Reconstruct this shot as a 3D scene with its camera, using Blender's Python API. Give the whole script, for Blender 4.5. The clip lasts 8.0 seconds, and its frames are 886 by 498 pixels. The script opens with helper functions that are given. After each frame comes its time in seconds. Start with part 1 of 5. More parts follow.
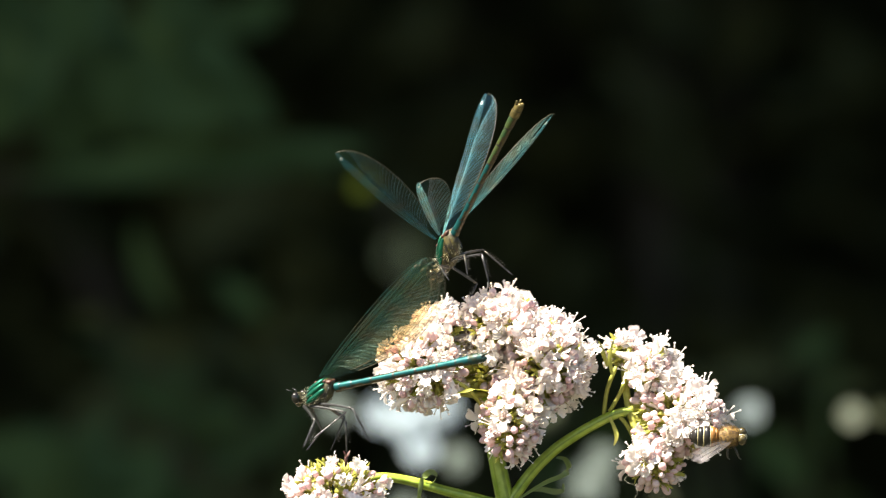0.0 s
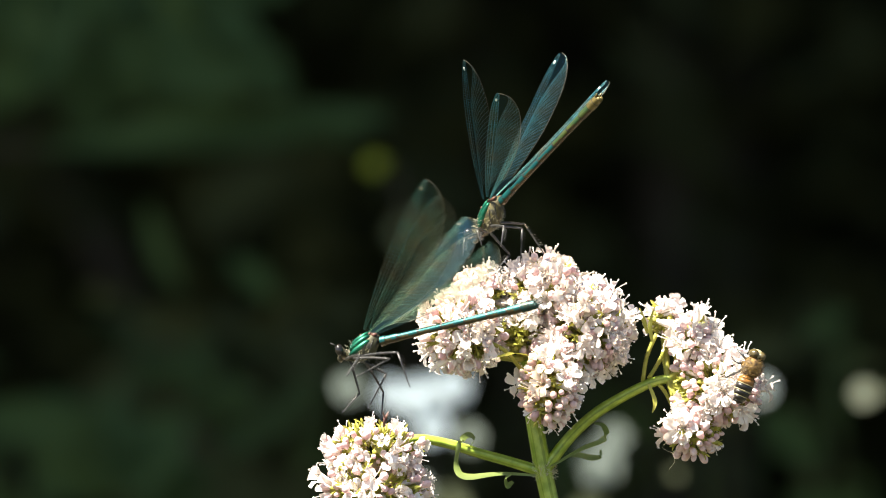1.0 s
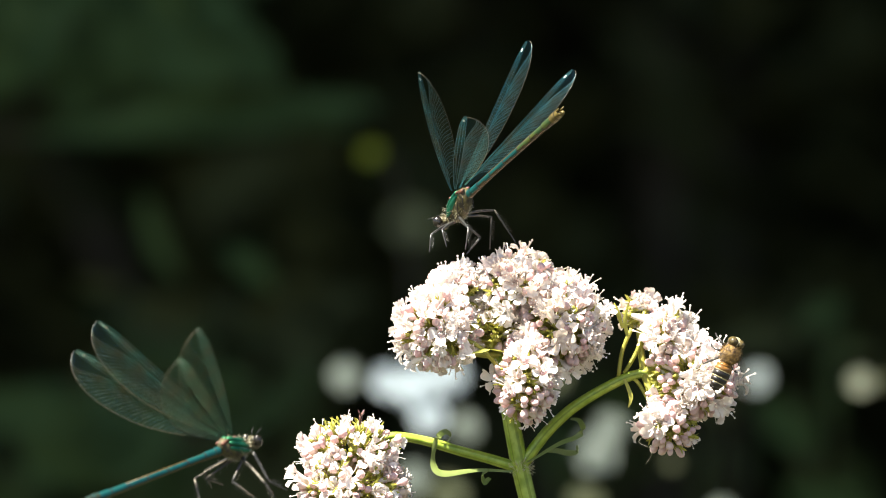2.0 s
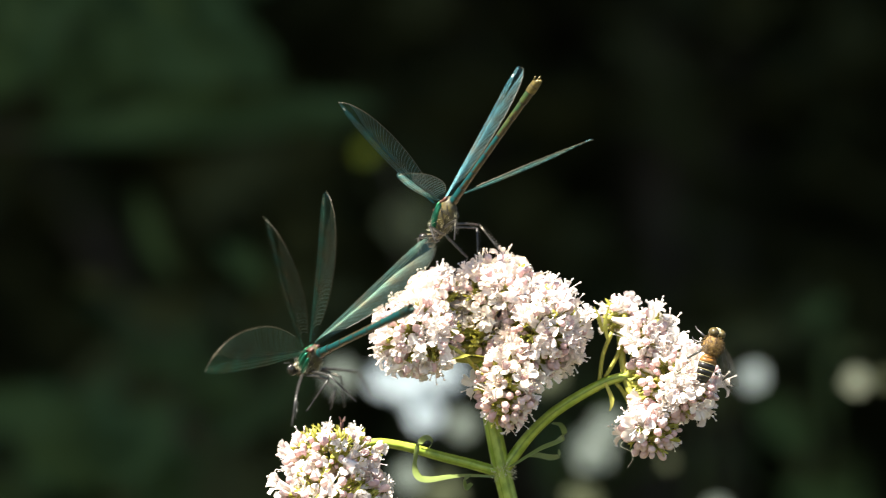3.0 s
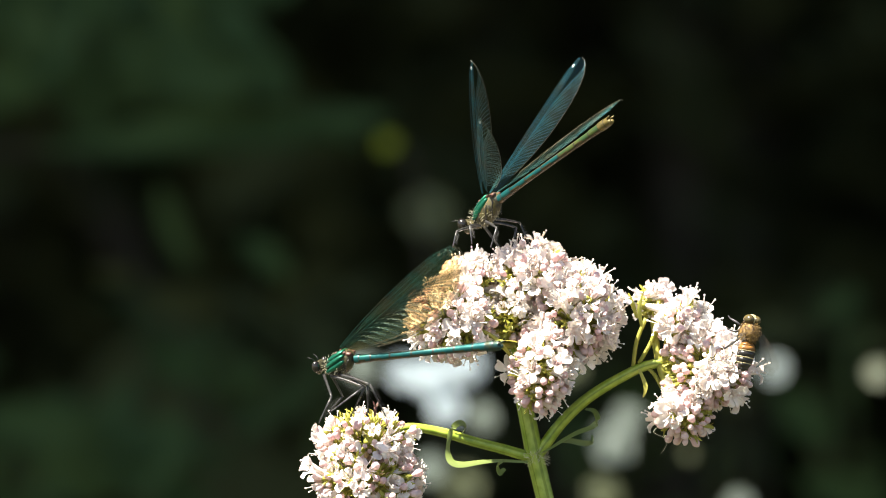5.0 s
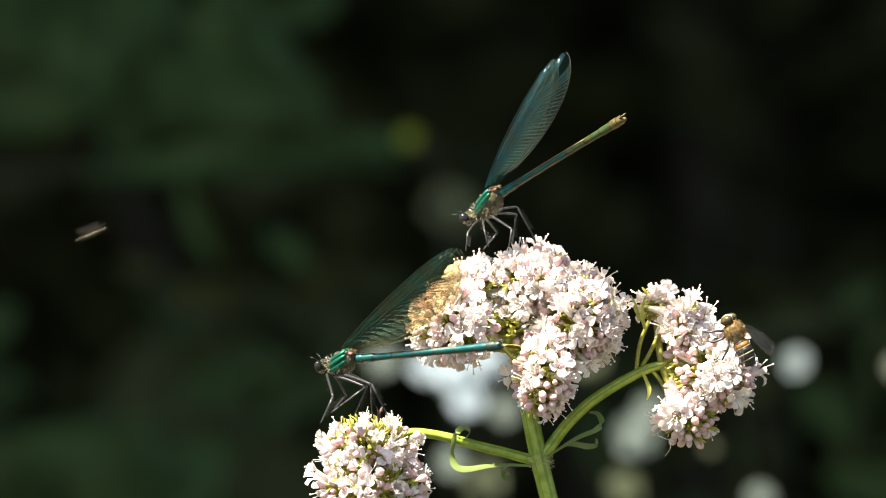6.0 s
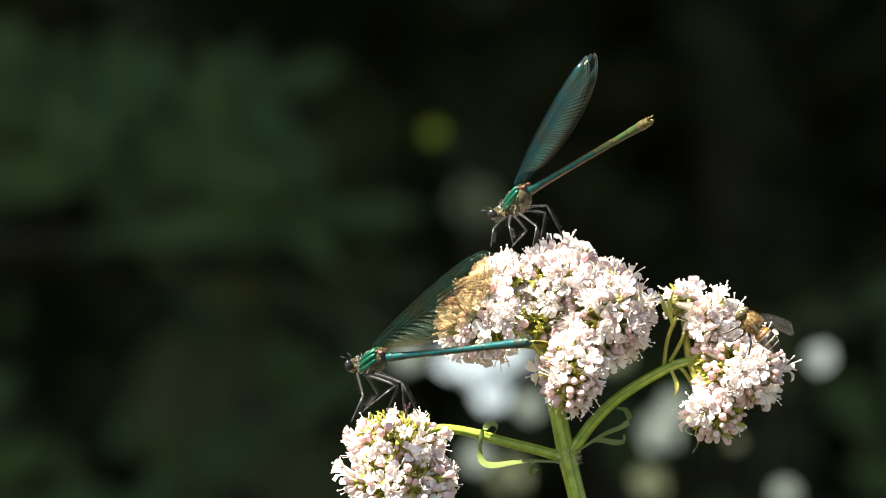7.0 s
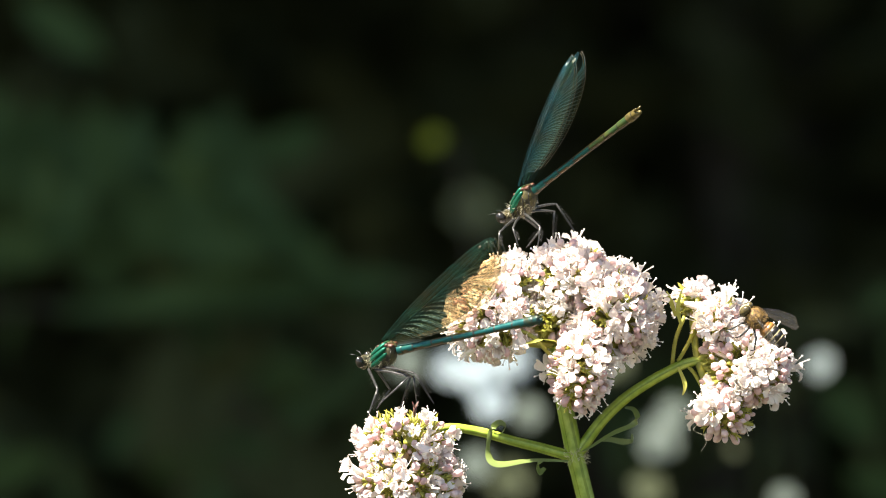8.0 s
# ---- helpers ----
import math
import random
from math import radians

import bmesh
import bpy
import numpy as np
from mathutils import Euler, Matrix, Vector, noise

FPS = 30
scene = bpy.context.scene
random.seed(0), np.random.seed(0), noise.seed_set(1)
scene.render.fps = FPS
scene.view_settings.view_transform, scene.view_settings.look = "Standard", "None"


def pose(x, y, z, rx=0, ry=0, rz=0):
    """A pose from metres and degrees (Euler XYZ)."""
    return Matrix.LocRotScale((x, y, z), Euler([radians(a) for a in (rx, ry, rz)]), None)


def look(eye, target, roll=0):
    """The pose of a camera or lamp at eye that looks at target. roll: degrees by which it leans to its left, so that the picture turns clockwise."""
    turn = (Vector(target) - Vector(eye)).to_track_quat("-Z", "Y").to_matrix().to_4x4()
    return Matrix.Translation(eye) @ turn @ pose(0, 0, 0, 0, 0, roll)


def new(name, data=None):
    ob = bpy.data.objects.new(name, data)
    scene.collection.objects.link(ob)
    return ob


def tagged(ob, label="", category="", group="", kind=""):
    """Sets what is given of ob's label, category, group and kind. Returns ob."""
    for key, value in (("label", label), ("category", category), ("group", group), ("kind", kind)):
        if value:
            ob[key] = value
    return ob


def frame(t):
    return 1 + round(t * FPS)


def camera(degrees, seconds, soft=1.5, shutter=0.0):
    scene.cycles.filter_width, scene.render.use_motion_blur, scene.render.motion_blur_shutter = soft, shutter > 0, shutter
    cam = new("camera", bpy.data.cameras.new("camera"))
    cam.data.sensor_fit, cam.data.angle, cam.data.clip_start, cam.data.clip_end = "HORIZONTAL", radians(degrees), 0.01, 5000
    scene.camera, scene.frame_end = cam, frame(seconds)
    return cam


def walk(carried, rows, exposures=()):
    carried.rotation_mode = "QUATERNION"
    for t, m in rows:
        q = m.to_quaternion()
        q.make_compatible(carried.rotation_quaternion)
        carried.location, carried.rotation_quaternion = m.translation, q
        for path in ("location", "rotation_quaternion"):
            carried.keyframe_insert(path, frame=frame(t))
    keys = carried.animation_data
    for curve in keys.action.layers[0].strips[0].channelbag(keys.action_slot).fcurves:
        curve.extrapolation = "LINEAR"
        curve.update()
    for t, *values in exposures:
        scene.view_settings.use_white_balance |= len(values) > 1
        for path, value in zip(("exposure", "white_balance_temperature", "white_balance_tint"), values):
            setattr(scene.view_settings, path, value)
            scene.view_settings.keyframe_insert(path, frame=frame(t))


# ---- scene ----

# ---- camera ----
# The sharp plane lies at y = 0; one unit of the picture there is SC metres.
SC, DIST, EYE_Z = 0.000122, 1.4, 1.0
EYE = (0.0, -DIST, EYE_Z)
cam = camera(7.818, 8.0, soft=0.8, shutter=0.3)
cam.data.dof.use_dof = True
cam.data.dof.focus_distance = 1.383
cam.data.dof.aperture_fstop = 14.5
walk(cam, [
    (0, look(EYE, (0.015250, 0, 1.010004))),
    (0.5, look(EYE, (0.013908, 0, 1.007930))),
    (1, look(EYE, (0.012688, 0, 1.005368))),
    (1.5, look(EYE, (0.013054, 0, 1.003660))),
    (3, look(EYE, (0.014396, 0, 1.002684))),
    (3.5, look(EYE, (0.014762, 0, 1.002684))),
    (4, look(EYE, (0.014030, 0, 1.001952))),
    (4.5, look(EYE, (0.011834, 0, 1.001220))),
    (6, look(EYE, (0.005246, 0, 0.999512))),
    (6.5, look(EYE, (0.001708, 0, 0.998170))),
    (7, look(EYE, (-0.000122, 0, 0.998536))),
    (7.5, look(EYE, (-0.000122, 0, 0.999146))),
    (8, look(EYE, (0.000000, 0, 1.000000))),
], [(0, 2.18), (0.5, 2.22), (4.5, 2.23), (6, 2.25), (8, 2.30)])

# ---- light ----
TO_SUN = Vector((-0.42, -0.27, 0.86)).normalized()
world = bpy.data.worlds.new("sky")
scene.world = world
world.use_nodes = True
wn = world.node_tree
sky = wn.nodes.new("ShaderNodeTexSky")
sky.sky_type = "NISHITA"
sky.sun_disc = False
sky.sun_elevation = math.asin(TO_SUN.z)
sky.sun_rotation = math.atan2(TO_SUN.x, TO_SUN.y)
wn.nodes["Background"].inputs["Strength"].default_value = 0.045
wn.links.new(sky.outputs["Color"], wn.nodes["Background"].inputs["Color"])
sun = new("sun", bpy.data.lights.new("sun", "SUN"))
sun.data.energy, sun.data.angle, sun.data.color = 5.6, radians(0.5), (1.0, 0.93, 0.78)
sun.matrix_world = look(tuple(TO_SUN * 6), (0, 0, 0))


# ---- materials ----
def material(name):
    m = bpy.data.materials.new(name)
    m.use_nodes = True
    return m, m.node_tree.nodes, m.node_tree.links, m.node_tree.nodes["Principled BSDF"]


def mixed(n, l, fac, a, b, kind="MIX"):
    x = n.new("ShaderNodeMix")
    x.data_type, x.blend_type = "RGBA", kind
    for socket, v in ((x.inputs[0], fac), (x.inputs[6], a), (x.inputs[7], b)):
        if hasattr(v, "is_output"):
            l.new(v, socket)
        else:
            socket.default_value = v
    return x.outputs[2]


def ramp(n, l, src, lo, hi):
    r = n.new("ShaderNodeMapRange")
    l.new(src, r.inputs[0])
    r.inputs[1].default_value, r.inputs[2].default_value = lo, hi
    return r.outputs[0]


def noise_tex(n, l, scale, detail=3.0, coord="Object"):
    c = n.new("ShaderNodeTexCoord")
    t = n.new("ShaderNodeTexNoise")
    t.inputs["Scale"].default_value, t.inputs["Detail"].default_value = scale, detail
    l.new(c.outputs[coord], t.inputs["Vector"])
    return t.outputs["Fac"]


def bumped(n, l, b, src, strength, dist):
    u = n.new("ShaderNodeBump")
    u.inputs["Strength"].default_value, u.inputs["Distance"].default_value = strength, dist
    l.new(src, u.inputs["Height"])
    l.new(u.outputs[0], b.inputs["Normal"])


def rgba(r, g, b):
    return (r, g, b, 1.0)


def grained(name, a, b, scale, rough=0.5, metal=0.0, relief=0.0, spread=0.12):
    """Two tones in a fine grain, a slow drift and a difference from piece to piece."""
    m, n, l, p = material(name)
    fine, slow = noise_tex(n, l, scale, 4), noise_tex(n, l, scale * 0.21, 2)
    col = mixed(n, l, ramp(n, l, fine, 0.35, 0.65), rgba(*a), rgba(*b))
    dim = mixed(n, l, ramp(n, l, slow, 0.3, 0.75), rgba(1, 1, 1), rgba(1 - spread, 1 - spread, 1 - spread))
    l.new(mixed(n, l, 1.0, col, dim, "MULTIPLY"), p.inputs["Base Color"])
    p.inputs["Roughness"].default_value, p.inputs["Metallic"].default_value = rough, metal
    if relief:
        bumped(n, l, p, fine, 0.5, relief)
    return m


def thin_leafy(name, a, b, scale, see_through, rough=0.5, relief=0.0, shine=0.5):
    """A thin living sheet: light passes through it from behind."""
    m, n, l, p = material(name)
    fine = noise_tex(n, l, scale, 4)
    info = n.new("ShaderNodeObjectInfo")
    tone = mixed(n, l, ramp(n, l, fine, 0.3, 0.7), rgba(*a), rgba(*b))
    col = mixed(n, l, info.outputs["Random"], tone, rgba(*[x * 0.45 + y * 0.55 for x, y in zip(a, b)]))
    l.new(col, p.inputs["Base Color"])
    p.inputs["Roughness"].default_value = rough
    p.inputs["Specular IOR Level"].default_value = shine
    if relief:
        bumped(n, l, p, fine, 0.4, relief)
    t = n.new("ShaderNodeBsdfTranslucent")
    l.new(col, t.inputs["Color"])
    s = n.new("ShaderNodeMixShader")
    s.inputs[0].default_value = see_through
    l.new(p.outputs[0], s.inputs[1])
    l.new(t.outputs[0], s.inputs[2])
    l.new(s.outputs[0], n["Material Output"].inputs["Surface"])
    return m


def petal_material(name, pale, pink, pinkness):
    m, n, l, p = material(name)
    info = n.new("ShaderNodeObjectInfo")
    fine = noise_tex(n, l, 900, 3)
    k = n.new("ShaderNodeMath")
    k.operation = "MULTIPLY"
    l.new(info.outputs["Random"], k.inputs[0])
    k.inputs[1].default_value = pinkness
    col = mixed(n, l, k.outputs[0], rgba(*pale), rgba(*pink))
    col = mixed(n, l, ramp(n, l, fine, 0.45, 0.9), col, rgba(*pink))
    l.new(col, p.inputs["Base Color"])
    p.inputs["Roughness"].default_value = 0.55
    bumped(n, l, p, fine, 0.3, 0.0002)
    t = n.new("ShaderNodeBsdfTranslucent")
    l.new(col, t.inputs["Color"])
    s = n.new("ShaderNodeMixShader")
    s.inputs[0].default_value = 0.36
    l.new(p.outputs[0], s.inputs[1])
    l.new(t.outputs[0], s.inputs[2])
    l.new(s.outputs[0], n["Material Output"].inputs["Surface"])
    return m


def wing_material(name, tint, front, back, gloss, sheen=0.5):
    """A clear tinted membrane: light passes through it, and a weak blue-green sheen lies on its pleats."""
    m, n, l, p = material(name)
    c = n.new("ShaderNodeTexCoord")
    v = n.new("ShaderNodeTexVoronoi")
    v.feature = "DISTANCE_TO_EDGE"
    v.inputs["Scale"].default_value = 1500
    l.new(c.outputs["Object"], v.inputs["Vector"])
    cell = ramp(n, l, v.outputs["Distance"], 0.25, 0.02)
    xyz = n.new("ShaderNodeSeparateXYZ")
    l.new(c.outputs["Object"], xyz.inputs[0])
    col = mixed(n, l, ramp(n, l, xyz.outputs[2], 0.0005, -0.0045), rgba(*front), rgba(*back))
    col = mixed(n, l, cell, col, rgba(*[1.9 * x for x in front]))
    slow = ramp(n, l, noise_tex(n, l, 140, 2), 0.3, 0.7)
    d = n.new("ShaderNodeBsdfDiffuse")
    l.new(mixed(n, l, slow, col, rgba(front[0], front[1] * 0.7, front[2] * 0.6)), d.inputs["Color"])
    g = n.new("ShaderNodeBsdfGlossy")
    l.new(mixed(n, l, slow, rgba(*gloss), rgba(gloss[0], gloss[1] * 0.8, gloss[2])), g.inputs["Color"])
    g.inputs["Roughness"].default_value = sheen
    tr = n.new("ShaderNodeBsdfTransparent")
    l.new(mixed(n, l, cell, rgba(*tint), rgba(*[0.93 * x for x in tint])), tr.inputs["Color"])
    back_lit = n.new("ShaderNodeBsdfTranslucent")
    l.new(col, back_lit.inputs["Color"])
    a, b, e = n.new("ShaderNodeAddShader"), n.new("ShaderNodeAddShader"), n.new("ShaderNodeAddShader")
    l.new(d.outputs[0], a.inputs[0])
    l.new(g.outputs[0], a.inputs[1])
    l.new(a.outputs[0], b.inputs[0])
    l.new(tr.outputs[0], b.inputs[1])
    l.new(b.outputs[0], e.inputs[0])
    l.new(back_lit.outputs[0], e.inputs[1])
    l.new(e.outputs[0], n["Material Output"].inputs["Surface"])
    return m


def vein_material(name, front, back):
    """Metallic veins, green along the leading edge and paler behind."""
    m, n, l, p = material(name)
    c = n.new("ShaderNodeTexCoord")
    xyz = n.new("ShaderNodeSeparateXYZ")
    l.new(c.outputs["Object"], xyz.inputs[0])
    col = mixed(n, l, ramp(n, l, xyz.outputs[2], 0.0, -0.0045), rgba(*front), rgba(*back))
    grain = noise_tex(n, l, 500, 2)
    col = mixed(n, l, ramp(n, l, grain, 0.4, 0.7), col, rgba(*[0.6 * x for x in front]))
    patch = noise_tex(n, l, 170, 2)
    col = mixed(n, l, ramp(n, l, patch, 0.46, 0.66), col, rgba(front[0] + 0.022, front[1] * 0.62, front[2] * 0.45))
    l.new(col, p.inputs["Base Color"])
    p.inputs["Roughness"].default_value, p.inputs["Metallic"].default_value = 0.4, 0.55
    return m


PETAL = petal_material("petal", (0.86, 0.83, 0.775), (0.83, 0.70, 0.68), 0.5)
BUD = petal_material("bud_skin", (0.83, 0.70, 0.66), (0.66, 0.44, 0.46), 0.85)
ANTHER = grained("anther", (0.9, 0.86, 0.82), (0.82, 0.72, 0.64), 2500, 0.7)
CALYX = thin_leafy("calyx", (0.30, 0.33, 0.04), (0.44, 0.40, 0.09), 900, 0.3)
STEM = grained("stem_skin", (0.20, 0.29, 0.020), (0.35, 0.44, 0.060), 450, 0.34, 0, 0.0003)
# Darker copy of the stem skin: shade of the grooves put into stripes.
STEM_GROOVE_SHADE = grained("stem_groove_shade", (0.13, 0.19, 0.010), (0.22, 0.28, 0.02), 450, 0.5, 0, 0.0003)
BRACT = thin_leafy("bract", (0.09, 0.14, 0.028), (0.21, 0.25, 0.080), 500, 0.2, 0.36, 0.0002)
HAIR = grained("pale_hair", (0.62, 0.60, 0.45), (0.5, 0.45, 0.3), 900, 0.7)
WING = wing_material("wing_membrane", (0.93, 0.865, 0.72), (0.0003, 0.0010, 0.0013), (0.0012, 0.0015, 0.0011), (0.0005, 0.0017, 0.0029))
WING_BROWN = wing_material("brown_wing_membrane", (0.97, 0.90, 0.76), (0.0008, 0.0020, 0.0016), (0.0016, 0.0022, 0.0015), (0.0010, 0.0034, 0.0052))
VEIN = vein_material("wing_vein", (0.016, 0.093, 0.116), (0.092, 0.158, 0.148))
VEIN_BROWN = vein_material("brown_wing_vein", (0.012, 0.056, 0.040), (0.048, 0.078, 0.062))
RIM = grained("wing_rim", (0.04, 0.04, 0.025), (0.09, 0.075, 0.045), 900, 0.45, 0.2)
SPOT = grained("wing_spot", (0.6, 0.6, 0.57), (0.45, 0.44, 0.4), 900, 0.5)
EMERALD = grained("emerald_shell", (0.004, 0.085, 0.050), (0.012, 0.135, 0.075), 700, 0.36, 0.65, 0.0001)
TEAL = grained("teal_shell", (0.003, 0.060, 0.066), (0.006, 0.085, 0.080), 600, 0.40, 0.55, 0.0001)
DARK_TEAL = grained("dark_teal_tail", (0.004, 0.042, 0.044), (0.030, 0.034, 0.014), 900, 0.42, 0.45, 0.0001)
OLIVE = grained("olive_shell", (0.030, 0.080, 0.032), (0.080, 0.098, 0.024), 300, 0.34, 0.55, 0.0001)
BRONZE = grained("bronze_shell", (0.065, 0.048, 0.016), (0.030, 0.022, 0.009), 900, 0.42, 0.35, 0.0002)
OCHRE = grained("ochre_flank", (0.078, 0.064, 0.014), (0.015, 0.014, 0.007), 900, 0.6, 0.1, 0.0003)
DARK_OCHRE = grained("dark_ochre_flank", (0.060, 0.055, 0.016), (0.012, 0.012, 0.008), 900, 0.6, 0.1, 0.0003)
RUST = grained("rust_hinge", (0.030, 0.013, 0.010), (0.120, 0.046, 0.032), 1600, 0.5, 0.1, 0.0002)
EYE_DARK = grained("dark_eye", (0.007, 0.006, 0.005), (0.012, 0.010, 0.008), 900, 0.2)
FACE = grained("face", (0.018, 0.018, 0.012), (0.075, 0.062, 0.028), 900, 0.4, 0.2)
LEG = grained("leg_shell", (0.022, 0.022, 0.023), (0.062, 0.060, 0.058), 900, 0.34, 0.25)
GOLD_TIP = grained("golden_tail", (0.135, 0.100, 0.026), (0.060, 0.048, 0.014), 900, 0.4, 0.3, 0.0002)
FUR = grained("fly_fur", (0.24, 0.14, 0.03), (0.055, 0.028, 0.009), 1500, 0.7, 0, 0.0005)
AMBER = grained("amber_band", (0.30, 0.135, 0.025), (0.13, 0.055, 0.012), 900, 0.4)
BLACK = grained("black_band", (0.009, 0.008, 0.007), (0.018, 0.014, 0.011), 900, 0.35)
CREAM = grained("cream_band", (0.42, 0.36, 0.2), (0.3, 0.24, 0.13), 900, 0.5)
FLY_EYE = grained("fly_eye", (0.085, 0.066, 0.024), (0.035, 0.026, 0.012), 2200, 0.22)
FLY_WING = wing_material("fly_wing", (0.86, 0.85, 0.82), (0.015, 0.0145, 0.013), (0.015, 0.0145, 0.013), (0.018, 0.018, 0.019), 0.35)
DIM_LEAF = thin_leafy("shaded_leaf", (0.027, 0.053, 0.018), (0.048, 0.082, 0.029), 30, 0.25, 0.8, 0, 0.1)
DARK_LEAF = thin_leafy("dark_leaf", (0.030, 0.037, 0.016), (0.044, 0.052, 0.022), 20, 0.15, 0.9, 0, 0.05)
GOLD_LEAF = thin_leafy("yellow_leaf", (0.29, 0.33, 0.03), (0.22, 0.27, 0.03), 40, 0.4, 0.8, 0, 0.1)
PALE_LEAF = thin_leafy("pale_leaf", (0.27, 0.30, 0.15), (0.21, 0.235, 0.12), 40, 0.3, 0.8, 0, 0.1)
BARK = grained("bark", (0.018, 0.015, 0.011), (0.03, 0.026, 0.018), 25, 0.9, 0, 0.01)
SOIL = grained("bank_soil", (0.045, 0.04, 0.024), (0.06, 0.06, 0.032), 4, 0.95, 0, 0.03, 0.4)
# Brightness of blurred water glints, put into five pale tones.
GLINT = thin_leafy("pale_blossom", (0.45, 0.53, 0.58), (0.36, 0.43, 0.48), 40, 0.2)
GLINT_MID = thin_leafy("grey_glint", (0.27, 0.32, 0.32), (0.21, 0.25, 0.26), 40, 0.2)
GLINT_WARM = thin_leafy("cream_glint", (0.24, 0.26, 0.19), (0.19, 0.21, 0.15), 40, 0.2)
GLINT_DIM = thin_leafy("dim_glint", (0.21, 0.25, 0.22), (0.155, 0.185, 0.165), 40, 0.2)
GLINT_OLIVE = thin_leafy("olive_glint", (0.095, 0.11, 0.055), (0.075, 0.085, 0.045), 40, 0.2)


# ---- small tools ----
def at(px, py, y=0.0):
    """A point of the plan from picture units at the sharp plane's scale and a depth."""
    k = SC * (DIST + y) / DIST
    return Vector(((px - 784) * k, y, EYE_Z - (py - 441) * k))


def mesh_of(bm, name, mats, smooth=True):
    me = bpy.data.meshes.new(name)
    bmesh.ops.recalc_face_normals(bm, faces=bm.faces)
    bm.to_mesh(me)
    bm.free()
    for m in mats if isinstance(mats, (list, tuple)) else [mats]:
        me.materials.append(m)
    if smooth:
        me.polygons.foreach_set("use_smooth", [True] * len(me.polygons))
    return me


def part(name, bm, mats, parent, label="", smooth=True, m=None):
    ob = new(name, mesh_of(bm, name, mats, smooth))
    ob.parent = parent
    if m is not None:
        ob.matrix_basis = m
    return tagged(ob, label)


def tube(bm, path, radii, sides=8, mat=0, ribs=0.0, cap=True, flat=1.0, groove=0):
    """A round or ribbed tube along the points of path."""
    path = [Vector(p) for p in path]
    rings, ref = [], None
    for i, p in enumerate(path):
        d = (path[min(i + 1, len(path) - 1)] - path[max(i - 1, 0)]).normalized()
        if ref is None:
            ref = d.orthogonal().normalized()
        ref = (ref - ref.dot(d) * d).normalized()
        side = d.cross(ref)
        r = radii[i] if isinstance(radii, (list, tuple)) else radii
        ring = []
        for s in range(sides):
            a = 2 * math.pi * s / sides
            q = r * (1 + ribs * (1 if s % 2 else -1))
            ring.append(bm.verts.new(p + q * (math.cos(a) * ref + flat * math.sin(a) * side)))
        rings.append(ring)
    for a, b in zip(rings, rings[1:]):
        for s in range(sides):
            f = bm.faces.new((a[s], a[(s + 1) % sides], b[(s + 1) % sides], b[s]))
            f.material_index = mat + (groove if s % 4 < 1 else 0)
    if cap:
        for ring in (rings[0][::-1], rings[-1]):
            bm.faces.new(ring).material_index = mat
    return rings


def ball(bm, centre, size, seg=10, rings=7, turn=None, mat=0, lumps=0.0):
    """An ellipsoid, a little lumpy if asked."""
    m = Matrix.Translation(centre) @ (turn.to_4x4() if turn else Matrix()) @ Matrix.Diagonal((*size, 1))
    r = bmesh.ops.create_uvsphere(bm, u_segments=seg, v_segments=rings, radius=1.0, matrix=m)
    faces = set()
    for v in r["verts"]:
        if lumps:
            v.co += (v.co - Vector(centre)) * lumps * noise.noise(v.co * 900)
        faces.update(v.link_faces)
    for f in faces:
        f.material_index = mat


def curve_points(pts, steps=6):
    """A smooth line through the points."""
    pts = [Vector(p) for p in pts]
    out = []
    for i in range(len(pts) - 1):
        p0, p1, p2, p3 = pts[max(i - 1, 0)], pts[i], pts[i + 1], pts[min(i + 2, len(pts) - 1)]
        for s in range(steps):
            u = s / steps
            out.append(0.5 * (2 * p1 + (p2 - p0) * u + (2 * p0 - 5 * p1 + 4 * p2 - p3) * u * u + (3 * p1 - p0 - 3 * p2 + p3) * u ** 3))
    return out + [pts[-1]]


def leaf_into(bm, m, length, width, bend=0.15, mat=0, rows=5):
    """One pointed leaf with a folded midrib."""
    grid = []
    for i in range(rows + 1):
        u = i / rows
        w = width * 0.5 * math.sin(math.pi * min(1, u * 0.97 + 0.03)) ** 0.75 + 1e-5
        z = -bend * length * u * u
        grid.append([bm.verts.new(m @ Vector((length * u, s * w, z + abs(s) * 0.18 * w))) for s in (-1, 0, 1)])
    for a, b in zip(grid, grid[1:]):
        for j in (0, 1):
            bm.faces.new((a[j], a[j + 1], b[j + 1], b[j])).material_index = mat


# ---- ground ----
def bank(x, y):
    """Height of the ground: flat by the flowers, a steep overgrown bank added behind to block the bright horizon."""
    rise = min(1.0, max(0.0, (y - 4.6) / 2.4))
    return 4.5 * rise * rise * (3 - 2 * rise) + 0.12 * noise.noise(Vector((x * 0.3, y * 0.3, 0))) - (0.05 if abs(x) < 3 else 0)


def build_ground():
    bm = bmesh.new()
    xs = [-120, -40, -15, -8, -4, -2, -1, 0, 1, 2, 4, 8, 15, 40, 120]
    ys = [-120, -40, -15, -6, -3, -1, 0, 1, 2, 3, 4, 4.6, 5, 5.4, 5.8, 6.2, 6.6, 7, 9, 15, 40, 120]
    grid = [[bm.verts.new((x, y, bank(x, y))) for x in xs] for y in ys]
    for a, b in zip(grid, grid[1:]):
        for i in range(len(xs) - 1):
            bm.faces.new((a[i], a[i + 1], b[i + 1], b[i]))
    tagged(new("ground", mesh_of(bm, "ground", SOIL)), "dark river bank soil in deep shade, with an added rise behind", "ground", "", "structure")


build_ground()


